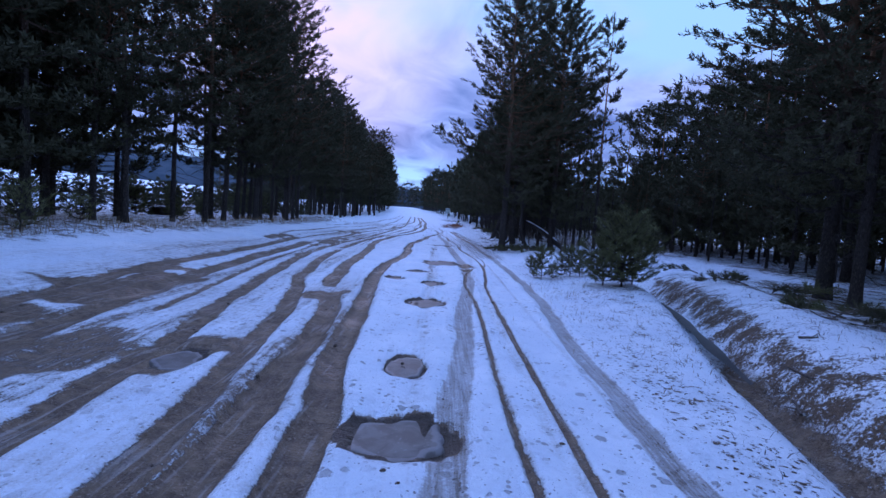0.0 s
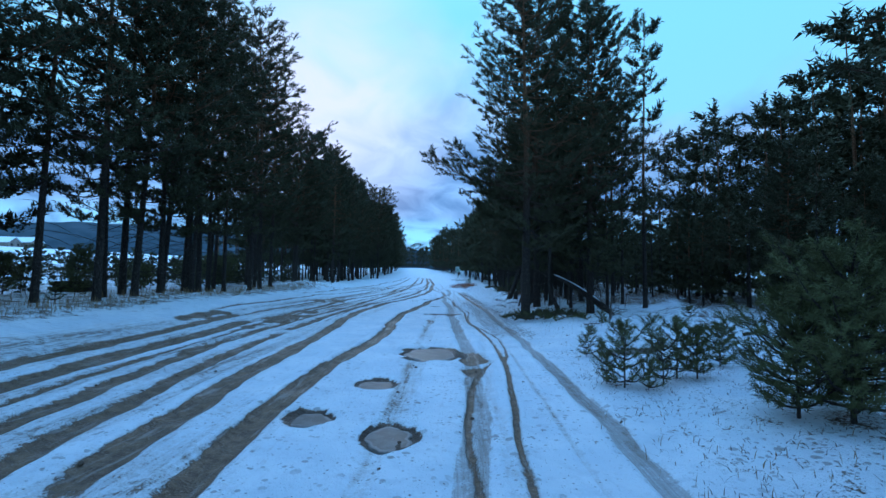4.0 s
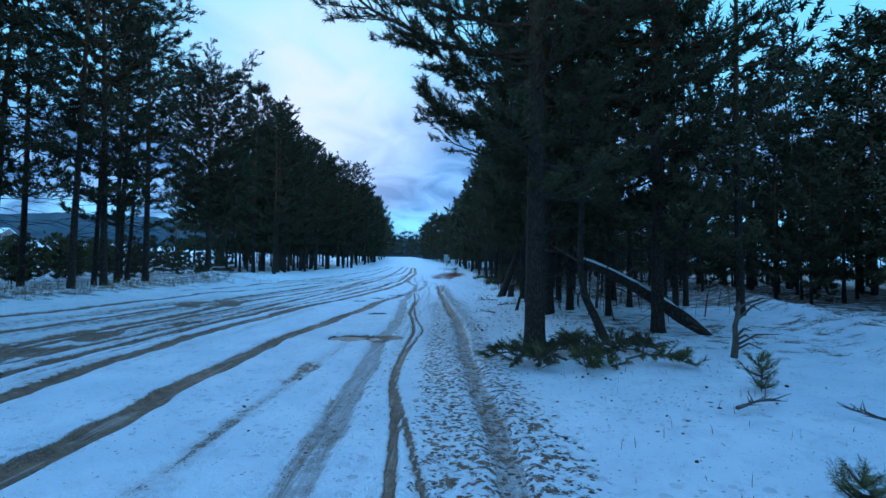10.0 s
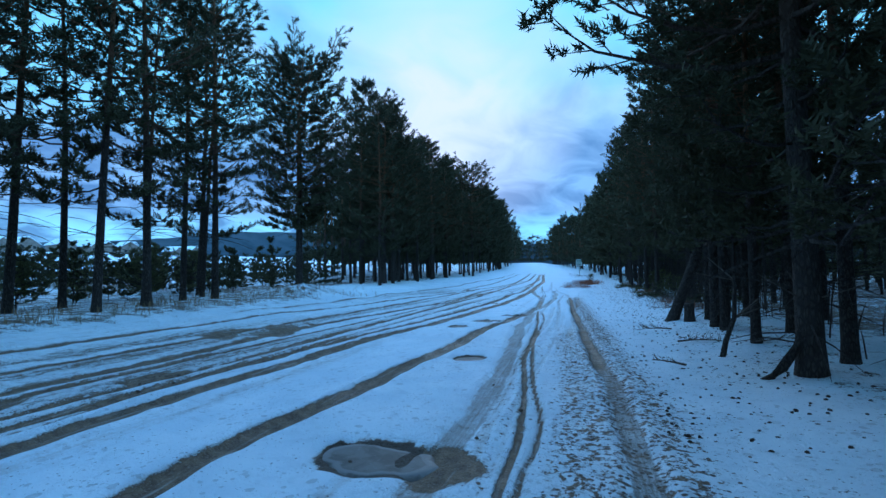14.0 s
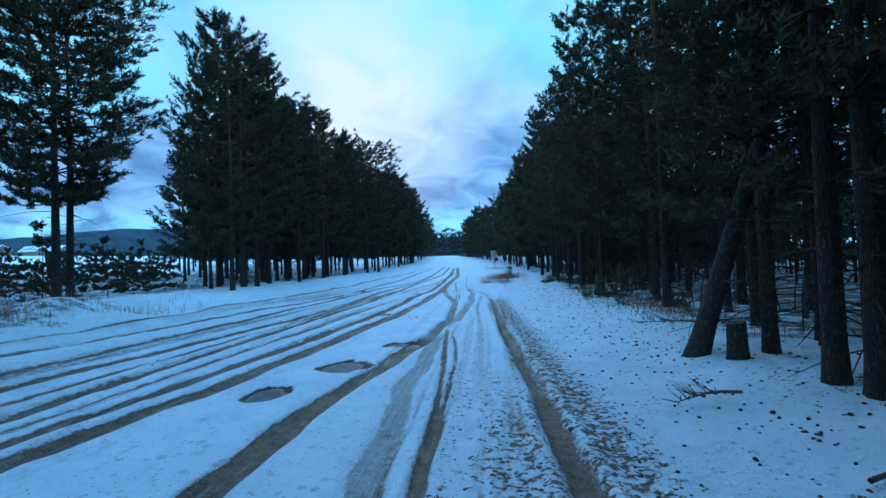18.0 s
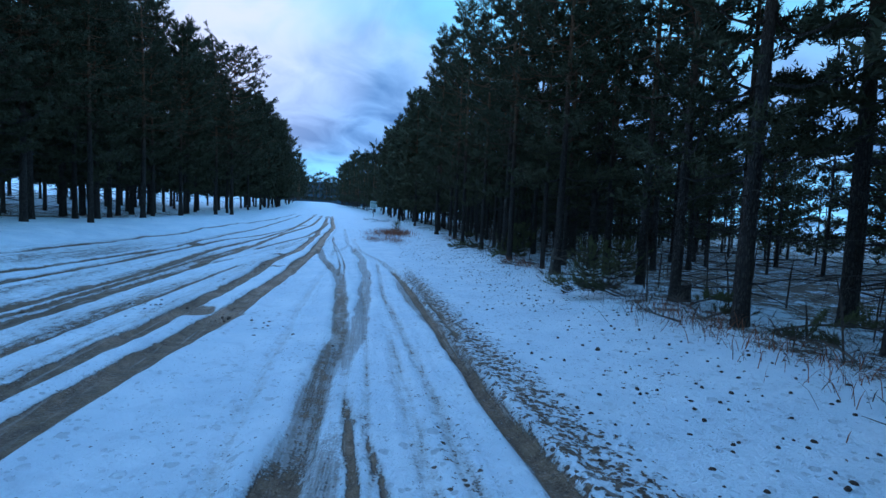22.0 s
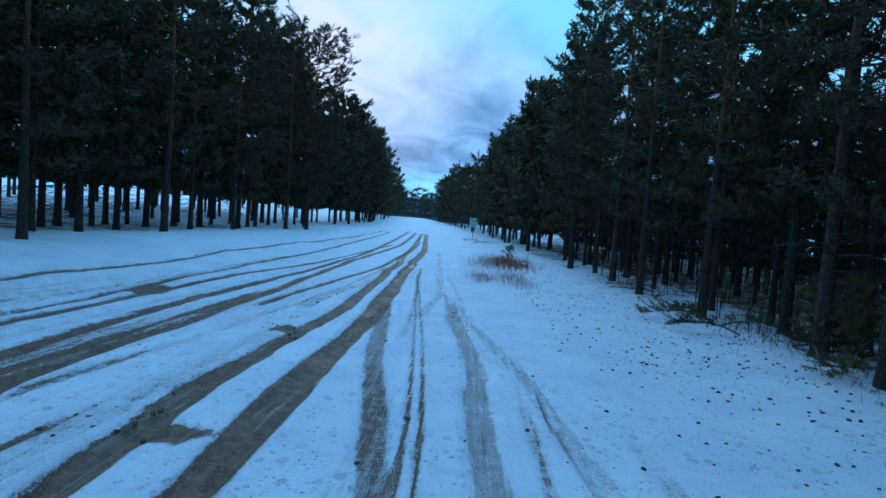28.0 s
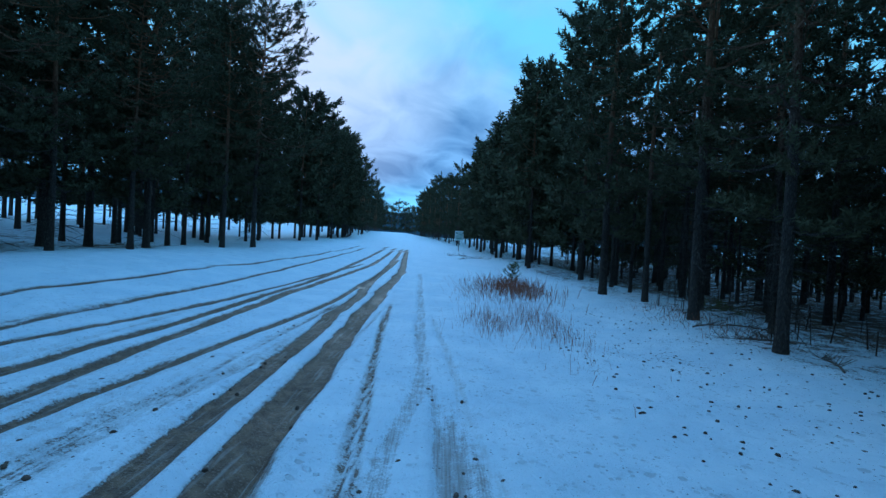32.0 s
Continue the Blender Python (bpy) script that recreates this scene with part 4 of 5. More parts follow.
def plant(kind, x, y, k, scale=1.0, turn=None, tilt=(0.0, 0.0), label=PINE_LABEL, group="roadside pines"):
    r = random.Random(int(x * 977 + y * 131))
    k %= len(KINDS[kind])
    turn = r.uniform(0, 360) if turn is None else turn
    m = pose(x, y, land_at(x, y) - 0.03, tilt[0], tilt[1], 0) @ pose(0, 0, 0, 0, 0, turn) @ Matrix.Diagonal((scale, scale, scale * r.uniform(0.93, 1.07), 1))
    if (kind, k) not in FIRST:
        e = FIRST[kind, k] = pine_thing("pine_tree", KINDS[kind][k], label, "tree", group)
        e.matrix_basis = m
    else:
        src = FIRST[kind, k]
        keep = src.scale.copy()
        src.scale = (1, 1, 1)
        e = copy_thing(src, m)
        src.scale = keep
        tagged(e, label, "tree", group)
    PLACED.append((x, y))
    return e


def free(x, y, gap):
    return all((x - a) ** 2 + (y - b) ** 2 > gap * gap for a, b in PLACED)


# right-hand front trees: x, y, scale, kind
RIGHT = [(5.6, 23.55, 0.86, "wide"), (5.78, 23.9, 0.85, "dense"), (4.2, 26.7, 1.1, "wide"), (4.97, 27.5, 0.85, "dense"), (4.38, 30.9, 0.85, "dense"), (4.3, 31.3, 0.95, "slim"),
         (4.5, 32.7, 0.8, "dense"), (7.2, 30.5, 0.9, "slim"), (5.2, 38.1, 0.9, "dense"), (6.9, 38.1, 0.85, "dense"), (5.6, 40.0, 0.8, "dense"), (4.95, 43.6, 0.9, "slim"), (6.95, 45.7, 1.0, "dense"), (6.4, 46.4, 0.7, "dense")]
RIGHT2 = [(6.0, 50.8, 0.9, "slim"), (5.2, 52.2, 0.8, "dense"), (6.7, 49.9, 0.85, "dense"), (5.15, 58.0, 0.95, "dense"), (7.1, 58.4, 0.8, "dense"), (4.9, 63.0, 0.9, "mid"), (8.76, 10.4, 1.0, "broad"), (8.5, 9.3, 0.95, "dense"),
          (9.9, 7.0, 1.0, "broad"), (13.2, 23.8, 0.52, "wide"), (7.0, 33.0, 0.85, "dense"), (5.5, 33.3, 0.75, "dense"), (5.3, 30.2, 0.8, "dense"), (4.4, 29.2, 0.6, "slim"), (5.5, 34.9, 0.6, "slim"), (5.0, 47.6, 0.8, "dense"), (5.0, 55.2, 0.85, "dense")]
for k, (x, y, s, kind) in enumerate(RIGHT + RIGHT2):
    plant(kind, x, y, k, s)
# the big roadside pine with a long bough out over the track
KINDS["bough"] = [pine_meshes(14, 12.6, 2.3, 2.6, 84, 10, 6, shy=(135, 0.35, 7.0), dead=16, girth=0.026, top=0.55, extra=[(4.9, 203, 3.3), (5.3, 212, 2.7), (4.4, 195, 1.9), (3.6, 188, 1.7), (5.9, 10, 3.6), (6.6, 20, 3.2)], **FINE)]
plant("bough", 2.93, 21.75, 0, 1.0, turn=0, label="broad Scots pine with one long bough reaching over the track")
# leaning tree at the wood's edge
KINDS["leaning"] = [pine_meshes(15, 10.5, 2.6, 2.2, 44, 8, 5, dead=12, girth=0.026, **FINE)]
plant("leaning", 3.72, 32.98, 0, 1.0, turn=0, tilt=(-6, 21), label="leaning Scots pine with a thick dark trunk in snow")
# left-hand row
LEFT_Y = [13.7, 14.5, 15.5, 17.4, 18.8, 19.6, 20.2, 20.9, 21.3, 22.0, 23.0, 23.4, 24.0, 24.5, 25.1, 25.6, 27.1, 27.9, 28.6, 29.3, 29.8, 31.7, 32.4, 33.1, 33.8]
LEFT_X = [-10.2, -9.8, -10.6, -10.0, -9.5, -9.9, -9.4, -10.3, -9.3, -9.7, -9.2, -9.6, -9.5, -10.4, -9.7, -9.3, -10.8, -9.2, -11.3, -9.3, -10.0, -10.6, -10.0, -11.2, -12.0]
for k, (x, y) in enumerate(zip(LEFT_X, LEFT_Y)):
    plant("open" if y > 22.5 or (y > 17 and k % 2) else "row", x, y, k, 0.82 + 0.22 * ((k * 7) % 5) / 4, tilt=(((k * 5) % 7 - 3) * 0.9, ((k * 3) % 7 - 2) * 0.9), label="slender Scots pine with a bare lower trunk on the roadside bank")
for k, (x, y) in enumerate([(-10.2, 37.4), (-10.7, 38.3), (-9.6, 44.6), (-9.9, 46.0), (-9.7, 46.8), (-10.2, 49.0), (-11.3, 55.2), (-10.9, 58.5), (-11.6, 61.3), (-11.1, 64.0), (-12.0, 57.6), (-9.9, 52.0), (-10.9, 47.9), (-11.4, 51.2), (-10.4, 72.6), (-10.9, 70.2), (-11.4, 75.0)]):
    plant("round" if k in (0, 1, 5, 9, 14) else "slim" if k % 2 else "dense", x, y, k, 0.95 if k < 2 else 1.12 if k == 14 else 0.9)
rnd = random.Random(5)


def spots(n, x0, x1, y0, y1, gap, ok=None):
    """Random free places for trees."""
    out, tries = [], 0
    while len(out) < n and tries < n * 60:
        tries += 1
        x, y = rnd.uniform(x0, x1), rnd.uniform(y0, y1)
        if (ok and not ok(x, y)) or not free(x, y, gap):
            continue
        PLACED.append((x, y))
        out.append((x, y))
    return out


def stand(n, kind, x0, x1, y0, y1, gap, smin, smax, ok=None):
    for k, (x, y) in enumerate(spots(n, x0, x1, y0, y1, gap, ok)):
        plant(kind, x, y, k, rnd.uniform(smin, smax), group="forest pines")


def right_wood(x, y):
    return x > road_right(y) + (0.9 if y > 20 else 4.2) and not (y < 24 and x < 8.0) and not (8.8 < x < 12.6 and 12 < y < 44)


def left_wood(x, y):
    return x < road_left(y) - 0.4 and (y < 30 or y > 44.0 + max(0.0, -x - 10) * 1.25)


stand(54, "stem", 4.5, 11, 24, 68, 1.3, 0.68, 0.98, right_wood)
stand(18, "stem", 6.8, 12.5, 33, 72, 1.1, 0.42, 0.6, right_wood)
stand(10, "mid", 8.8, 18, 3, 16, 1.9, 0.85, 1.05, right_wood)
stand(16, "mid", 12, 18, 19, 36, 1.8, 0.40, 0.54, right_wood)
stand(34, "mid", -18, -9.9, 5, 17.5, 1.3, 0.9, 1.08, left_wood)
stand(12, "mid", -14, -10.4, 46, 66, 1.4, 0.9, 1.05, left_wood)
stand(24, "stem", -15, -9.6, 40, 72, 1.6, 0.85, 1.08, left_wood)
stand(30, "far", 0, 9, 62, 112, 1.7, 0.8, 1.1, lambda x, y: road_right(y) + 0.6 < x < road_right(y) + 4)
stand(30, "far", -20, -10, 66, 120, 1.8, 0.85, 1.1, lambda x, y: road_left(y) - 4 < x < road_left(y) - 0.3 - 2.0 * (76 < y < 88))


def woodland(name, places, seed, label, smin=0.8, smax=1.1, light=False):
    """Deep woods as one joined mesh of simple pines."""
    r = random.Random(seed)
    kinds = [pine_meshes(61 + k, (12.0, 13.0, 11.0)[k], 0.9, 2.4, 14 if light else 20, 3 if light else 4, 3, sides=4, needles=NEEDLES, blades=6 if light else 7, size=0.80 if light else 0.52, thin=1.7 if light else 0.85, dead=0) for k in range(3)]
    VS, FS, MS, off = [], [], [], 0
    for k, (x, y) in enumerate(places):
        s, a = r.uniform(smin, smax), r.uniform(0, 6.28)
        for q, me in enumerate(kinds[k % 3]):
            if q == 1:
                continue
            n = len(me.vertices)
            co = np.empty(n * 3)
            me.vertices.foreach_get("co", co)
            co = co.reshape(-1, 3) * s
            c = np.column_stack([co[:, 0] * math.cos(a) - co[:, 1] * math.sin(a) + x, co[:, 0] * math.sin(a) + co[:, 1] * math.cos(a) + y, co[:, 2] + land_at(x, y) - 0.1])
            VS.append(c)
            for p in me.polygons:
                FS.append([i + off for i in p.vertices])
                MS.append(0 if q == 0 else 1)
            off += n
    me = bpy.data.meshes.new(name)
    me.from_pydata(np.concatenate(VS).tolist(), [], FS)
    me.materials.append(BARK)
    me.materials.append(NEEDLES)
    me.polygons.foreach_set("material_index", MS)
    me.update()
    return tagged(new(name, me), label, "forest", kind="stuff")


tall = spots(50, 16.5, 27, 18, 44, 1.6, right_wood)
woodland("pinewood", tall, 10, "tall dark pines far inside the wood", 0.9, 1.1)
deep = spots(30, 12.8, 18, 17, 42, 1.5, right_wood) + spots(8, 18, 40, 42, 66, 2.0, right_wood) + spots(26, 12, 40, 56, 92, 2.2, right_wood)
woodland("pinewood", deep, 8, "younger dark pines deep inside the wood", 0.42, 0.60)
deep = spots(20, 12.8, 28, 4, 16, 1.7, right_wood) + spots(60, 13, 45, -10, 30, 2.4, right_wood) + spots(50, -10, 8, 108, 178, 1.7, lambda x, y: road_right(y) + 0.5 < x < road_right(y) + 4.5) + spots(40, -2, 26, 90, 175, 2.4, lambda x, y: x > road_right(y) + 4)
woodland("pinewood", deep, 1, "dense dark pine forest standing in snow")
deep = spots(46, -36, -13, 40, 90, 2.4, left_wood) + spots(40, -24, -10, 116, 180, 1.7, lambda x, y: road_left(y) - 4.5 < x < road_left(y) - 0.4) + spots(45, -45, -14, 90, 180, 2.4, lambda x, y: x < road_left(y) - 4)
woodland("pinewood", deep, 2, "dense dark pine forest beyond the road bank")
deep = spots(110, -48, 14, 184, 204, 1.6)
woodland("pinewood", deep, 4, "low distant pines across the end of the road", 0.66, 0.90)
deep = spots(14, -20, -9, -18, 3, 2.2) + spots(14, 6, 20, -18, 2, 2.2)
woodland("pinewood", deep, 3, "pine forest behind the start of the walk")


low = spots(150, 9.0, 24, 20, 88, 1.2, right_wood) + spots(45, 11, 24, 3, 20, 1.2, right_wood) + spots(40, 8.5, 14, 50, 78, 1.0, right_wood)
woodland("pinewood", low, 6, "low dark understorey of pines deep in the wood", 0.38, 0.56)
thicket = spots(30, 13, 21, 8, 46, 0.9) + spots(130, -26, -11.8, 28, 48, 0.6, lambda x, y: y < 44 + max(0.0, -x - 10) * 1.25) + spots(26, -20, -11.5, 7, 20, 0.9)
brush = spots(120, -34, -12, 34, 70, 0.9, lambda x, y: y < 42 + max(0.0, -x - 10) * 1.25)
woodland("pine_thicket", brush, 7, "dark scrub of young pines beyond the gap in the bank", 0.10, 0.20, True)
woodland("pine_thicket", spots(60, -19, -12.0, 15, 29, 0.8), 9, "knee-high pine scrub at the edge of the field", 0.035, 0.075, True)
woodland("pine_thicket", thicket, 5, "low thicket of young pines behind the roadside trees", 0.07, 0.14, True)


# ---- young pines ----
def young_pine(x, y, h, spread, seed, label):
    e = pine_thing("young_pine", pine_meshes(seed, h, h * 0.06, spread, int(12 + h * 24 if h > 0.9 else 9 + h * 16), 5 if h > 0.9 else 4, 5 if h > 0.9 else 4, sides=7, needles=YOUNG, blades=18, lift=0.34, size=0.10 if h > 0.9 else 0.078 if h > 0.58 else 0.055, thin=0.24 if h > 0.58 else 0.15, dead=0, girth=0.030), label, "young pine", "young pines on the verge")
    e.matrix_basis = pose(x, y, land_at(x, y) - 0.02, 0, 0, seed * 77)
    return e


for k, (x, y, h, w) in enumerate([(4.15, 10.35, 1.5, 0.85), (2.75, 12.2, 0.80, 0.40), (3.3, 12.3, 0.58, 0.36), (3.62, 12.6, 0.80, 0.36), (3.85, 12.5, 0.66, 0.3), (4.5, 13.1, 0.6, 0.3), (2.9, 14.5, 0.36, 0.24), (3.14, 14.38, 0.30, 0.10), (4.12, 14.6, 0.55, 0.28), (4.7, 19.3, 0.34, 0.2), (7.1, 19.2, 0.3, 0.25), (4.55, 10.75, 1.15, 0.7), (3.8, 10.55, 1.05, 0.65), (2.6, 12.45, 0.4, 0.25), (3.0, 12.05, 0.36, 0.22), (3.75, 17.1, 0.2, 0.15)]):
    young_pine(x, y, h, w, 100 + k, "bushy young pine with yellow-green needles in the snow" if h > 0.9 else "small young pine sapling poking out of snow")
for k, (x, y, h, w) in enumerate([(4.9, 42.0, 0.55, 0.5), (5.3, 42.4, 0.75, 0.6), (5.2, 41.5, 0.5, 0.5), (5.9, 42.2, 0.8, 0.6), (5.4, 48.9, 0.7, 0.6), (5.9, 49.4, 1.0, 0.7)]):
    young_pine(x, y, h, w, 170 + k, "dark bushy young pine at the edge of the wood")
for k, (x, y, h, w) in enumerate([(-8.9, 9.9, 0.8, 0.7), (-9.7, 10.9, 0.9, 0.7), (-9.4, 12.2, 0.6, 0.5), (-11.5, 9.8, 1.1, 0.7), (-12.4, 19.0, 1.1, 0.5), (-11.6, 20.6, 0.7, 0.4), (-12.8, 22.2, 1.5, 0.55), (-12.0, 23.4, 0.7, 0.4), (-13.5, 26.5, 1.0, 0.6), (-12.5, 28.3, 1.3, 0.7), (-13.2, 30.3, 1.4, 0.8), (-12.6, 32.0, 1.3, 0.8), (-14.0, 33.5, 1.6, 0.9), (-13.6, 35.0, 1.5, 0.9), (-15.0, 36.5, 1.6, 0.9), (-9.9, 17.9, 0.5, 0.3)]):
    young_pine(x, y, h, w, 130 + k, "young pine bush growing under the roadside pines")

# ---- materials for the small things ----
SNOW = plain("snow_cap", (0.78, 0.80, 0.84), (0.87, 0.88, 0.90), 12, 0.7, 0.02)
DRY = plain("dry_grass", (0.20, 0.13, 0.07), (0.36, 0.25, 0.14), 9, 0.9, 0)
RUSSET = plain("russet_twigs", (0.17, 0.060, 0.030), (0.33, 0.14, 0.075), 9, 0.9, 0)
CONE = plain("pine_cone", (0.030, 0.022, 0.018), (0.09, 0.064, 0.046), 60, 0.9, 0.004)
SOIL = plain("soil", (0.06, 0.043, 0.032), (0.15, 0.11, 0.08), 20, 0.95, 0.01)
PANEL = plain("sign_board", (0.62, 0.63, 0.60), (0.74, 0.75, 0.72), 5, 0.6, 0.001)
INK = plain("sign_print", (0.06, 0.16, 0.12), (0.09, 0.22, 0.16), 12, 0.6, 0)
POST = plain("grey_post", (0.20, 0.19, 0.18), (0.33, 0.31, 0.29), 15, 0.8, 0.004, (1, 1, 0.2))


def path_points(a, b, n, wob, r, sag=0.0):
    a, b = Vector(a), Vector(b)
    return [a.lerp(b, k / n) + Vector((r.uniform(-wob, wob), r.uniform(-wob, wob), r.uniform(-wob, wob) - sag * math.sin(math.pi * k / n))) for k in range(n + 1)]


def fallen_log():
    a, b = Vector((6.25, 23.3, 0.12)), Vector((4.65, 25.2, 1.4))
    z0 = land_at(6.25, 23.3)
    e = holder("fallen_trunk", pose(a.x, a.y, z0))
    r = random.Random(3)
    pts = [Vector((0, 0, 0.1)) + (b - a) * f + Vector((0, 0, 0.10 * math.sin(3 * f))) for f in (-0.08, 0.1, 0.3, 0.5, 0.7, 0.9, 1.0)]
    V, F = tube([], [], pts, [0.06, 0.13, 0.125, 0.115, 0.10, 0.075, 0.03], 10)
    part("log", mesh_from("log", V, F, BARK, True), e)
    V, F = tube([], [], [p + Vector((0, 0, 0.085 - 0.008 * i)) for i, p in enumerate(pts[1:])], [0.05, 0.075, 0.07, 0.06, 0.05, 0.02], 7)
    part("snow_cap", mesh_from("snow_cap", V, F, SNOW, True), e, "line of snow on the log")
    for k in range(7):
        f = 0.0 + 0.16 * k
        p = Vector((0, 0, 0.1)) + (b - a) * f
        d = Vector((r.uniform(-1, 1), r.uniform(-1, 0.2), r.uniform(-0.2, 0.6))).normalized() * r.uniform(0.25, 0.6)
        V, F = tube([], [], [p, p + d * 0.6 + Vector((0, 0, 0.04)), p + d], [0.022, 0.014, 0.005], 4)
        part("branch_stub", mesh_from("branch_stub", V, F, DEAD), e)
    tagged(e, "fallen pine trunk propped on trees, dusted with snow", "fallen tree")


fallen_log()


def lying_log(x, y, length, turn, rad, label):
    e = holder("lying_log", pose(x, y, land_at(x, y) + rad * 0.7, 0, -2, turn))
    V, F = tube([], [], [Vector((length * f, 0.04 * math.sin(5 * f), 0.03 * math.sin(3 * f))) for f in (0, 0.05, 0.3, 0.6, 0.9, 1.0)], [rad * 0.7, rad, rad * 0.95, rad * 0.85, rad * 0.75, rad * 0.4], 9)
    part("log", mesh_from("log", V, F, BARK, True), e)
    V, F = tube([], [], [Vector((length * f, 0.04 * math.sin(5 * f), 0.03 * math.sin(3 * f) + rad * 0.62)) for f in (0.08, 0.3, 0.6, 0.88)], [rad * 0.3, rad * 0.6, rad * 0.5, rad * 0.2], 7)
    part("snow_cap", mesh_from("snow_cap", V, F, SNOW, True), e, "line of snow on the log")
    tagged(e, label, "log")


lying_log(8.1, 18.4, 2.6, -6, 0.065, "dark pine log lying on snow beside the furrow")


def dead_snag(x, y, h, seed, n, label):
    r = random.Random(seed)
    e = holder("dead_snag", pose(x, y, land_at(x, y) - 0.03))
    V, F = tube([], [], path_points((0, 0, -0.02), (0.04, 0, h), 5, 0.015, r), [0.05, 0.045, 0.04, 0.034, 0.03, 0.018], 7)
    part("stem", mesh_from("stem", V, F, DEAD, True), e)
    for k in range(n):
        z = h * r.uniform(0.15, 0.95)
        az, ln = r.uniform(-0.9, 1.2), r.uniform(0.25, 0.85)
        d = Vector((math.cos(az), -math.sin(az) * 0.7, r.uniform(-0.5, 0.5))) * ln
        V, F = tube([], [], [Vector((0, 0, z)), Vector((0, 0, z)) + d * 0.5 + Vector((0, 0, 0.08)), Vector((0, 0, max(z + d.z, 0.02))) + Vector((d.x, d.y, 0))], [0.02, 0.014, 0.005], 4)
        part("dead_branch", mesh_from("dead_branch", V, F, DEAD), e)
    tagged(e, label, "dead tree", "dead snags")


dead_snag(5.55, 21.1, 0.78, 1, 8, "broken dead stem with bare branches in the snow")
dead_snag(5.9, 28.1, 0.95, 2, 8, "bare dead sapling at the edge of the wood")
dead_snag(6.6, 35.4, 1.0, 3, 7, "bare dead sapling beside snowy pines")
dead_snag(4.7, 43.4, 0.7, 4, 5, "thin dead sapling in snow")


def bent_stem(pts, radii, name, label):
    x, y = pts[0][0], pts[0][1]
    e = holder(name, pose(x, y, land_at(x, y)))
    V, F = tube([], [], [Vector((p[0] - x, p[1] - y, p[2])) for p in pts], radii, 8)
    part("stem", mesh_from("stem", V, F, BARK, True), e)
    r = random.Random(len(label))
    for k in range(6):
        q = Vector(pts[-2 - k % 2]) - Vector((x, y, 0))
        d = Vector((r.uniform(-1, 1), r.uniform(-1, 1), r.uniform(0.1, 0.6))) * 0.7
        V, F = tube([], [], [q, q + d * 0.5, q + d], [0.014, 0.01, 0.003], 4)
        part("twig", mesh_from("twig", V, F, DEAD), e)
    tagged(e, label, "sapling", "bent saplings")


bent_stem([(3.65, 26.6, -0.05), (3.85, 26.6, 0.14), (4.05, 26.65, 0.42), (4.18, 26.7, 0.95), (4.22, 26.7, 1.9), (4.22, 26.75, 3.4)], [0.07, 0.06, 0.05, 0.042, 0.034, 0.015], "bent_sapling", "crooked pine sapling bending up beside a trunk")
bent_stem([(4.35, 22.8, -0.05), (4.2, 22.8, 0.3), (4.02, 22.85, 0.7), (3.95, 22.9, 1.3), (4.0, 22.9, 2.6), (4.05, 22.95, 4.4)], [0.085, 0.075, 0.065, 0.06, 0.05, 0.02], "bent_sapling", "leaning pine stem rising from fallen boughs")
bent_stem([(3.6, 28.2, -0.05), (3.68, 28.25, 0.25), (3.82, 28.3, 0.6), (3.85, 28.3, 1.2), (3.84, 28.3, 2.2)], [0.045, 0.04, 0.035, 0.03, 0.012], "bent_sapling", "thin bent sapling at the wood's edge")


def stump(x, y, h, rad, label):
    r = random.Random(int(x * 100))
    V, F, n = [], [], 12
    for z, k in ((-0.05, 1.25), (0.05, 1.1), (0.2, 1.0), (h - 0.01, 0.96), (h, 0.9)):
        for i in range(n):
            a = 2 * math.pi * i / n
            w = rad * k * (1 + 0.06 * math.sin(3 * a + x) + r.uniform(-0.03, 0.03))
            V.append((w * math.cos(a), w * math.sin(a), z + (0.02 * math.cos(a) if z >= h - 0.02 else 0)))
    F = [(q * n + i, q * n + (i + 1) % n, (q + 1) * n + (i + 1) % n, (q + 1) * n + i) for q in range(4) for i in range(n)]
    e = holder("tree_stump", pose(x, y, land_at(x, y)))
    part("wood", mesh_from("wood", V, F, BARK, True), e)
    top = [(rad * 0.9 * math.cos(2 * math.pi * i / n), rad * 0.9 * math.sin(2 * math.pi * i / n), h + 0.004 + 0.02 * math.cos(2 * math.pi * i / n)) for i in range(n)]
    part("cut_face", mesh_from("cut_face", top, [tuple(range(n))], DEAD), e, "weathered sawn top")
    tagged(e, label, "tree stump", "stumps in the wood")


stump(4.05, 32.6, 0.44, 0.115, "sawn pine stump standing in the snow")
stump(5.9, 40.1, 0.3, 0.09, "small sawn stump in the snow")


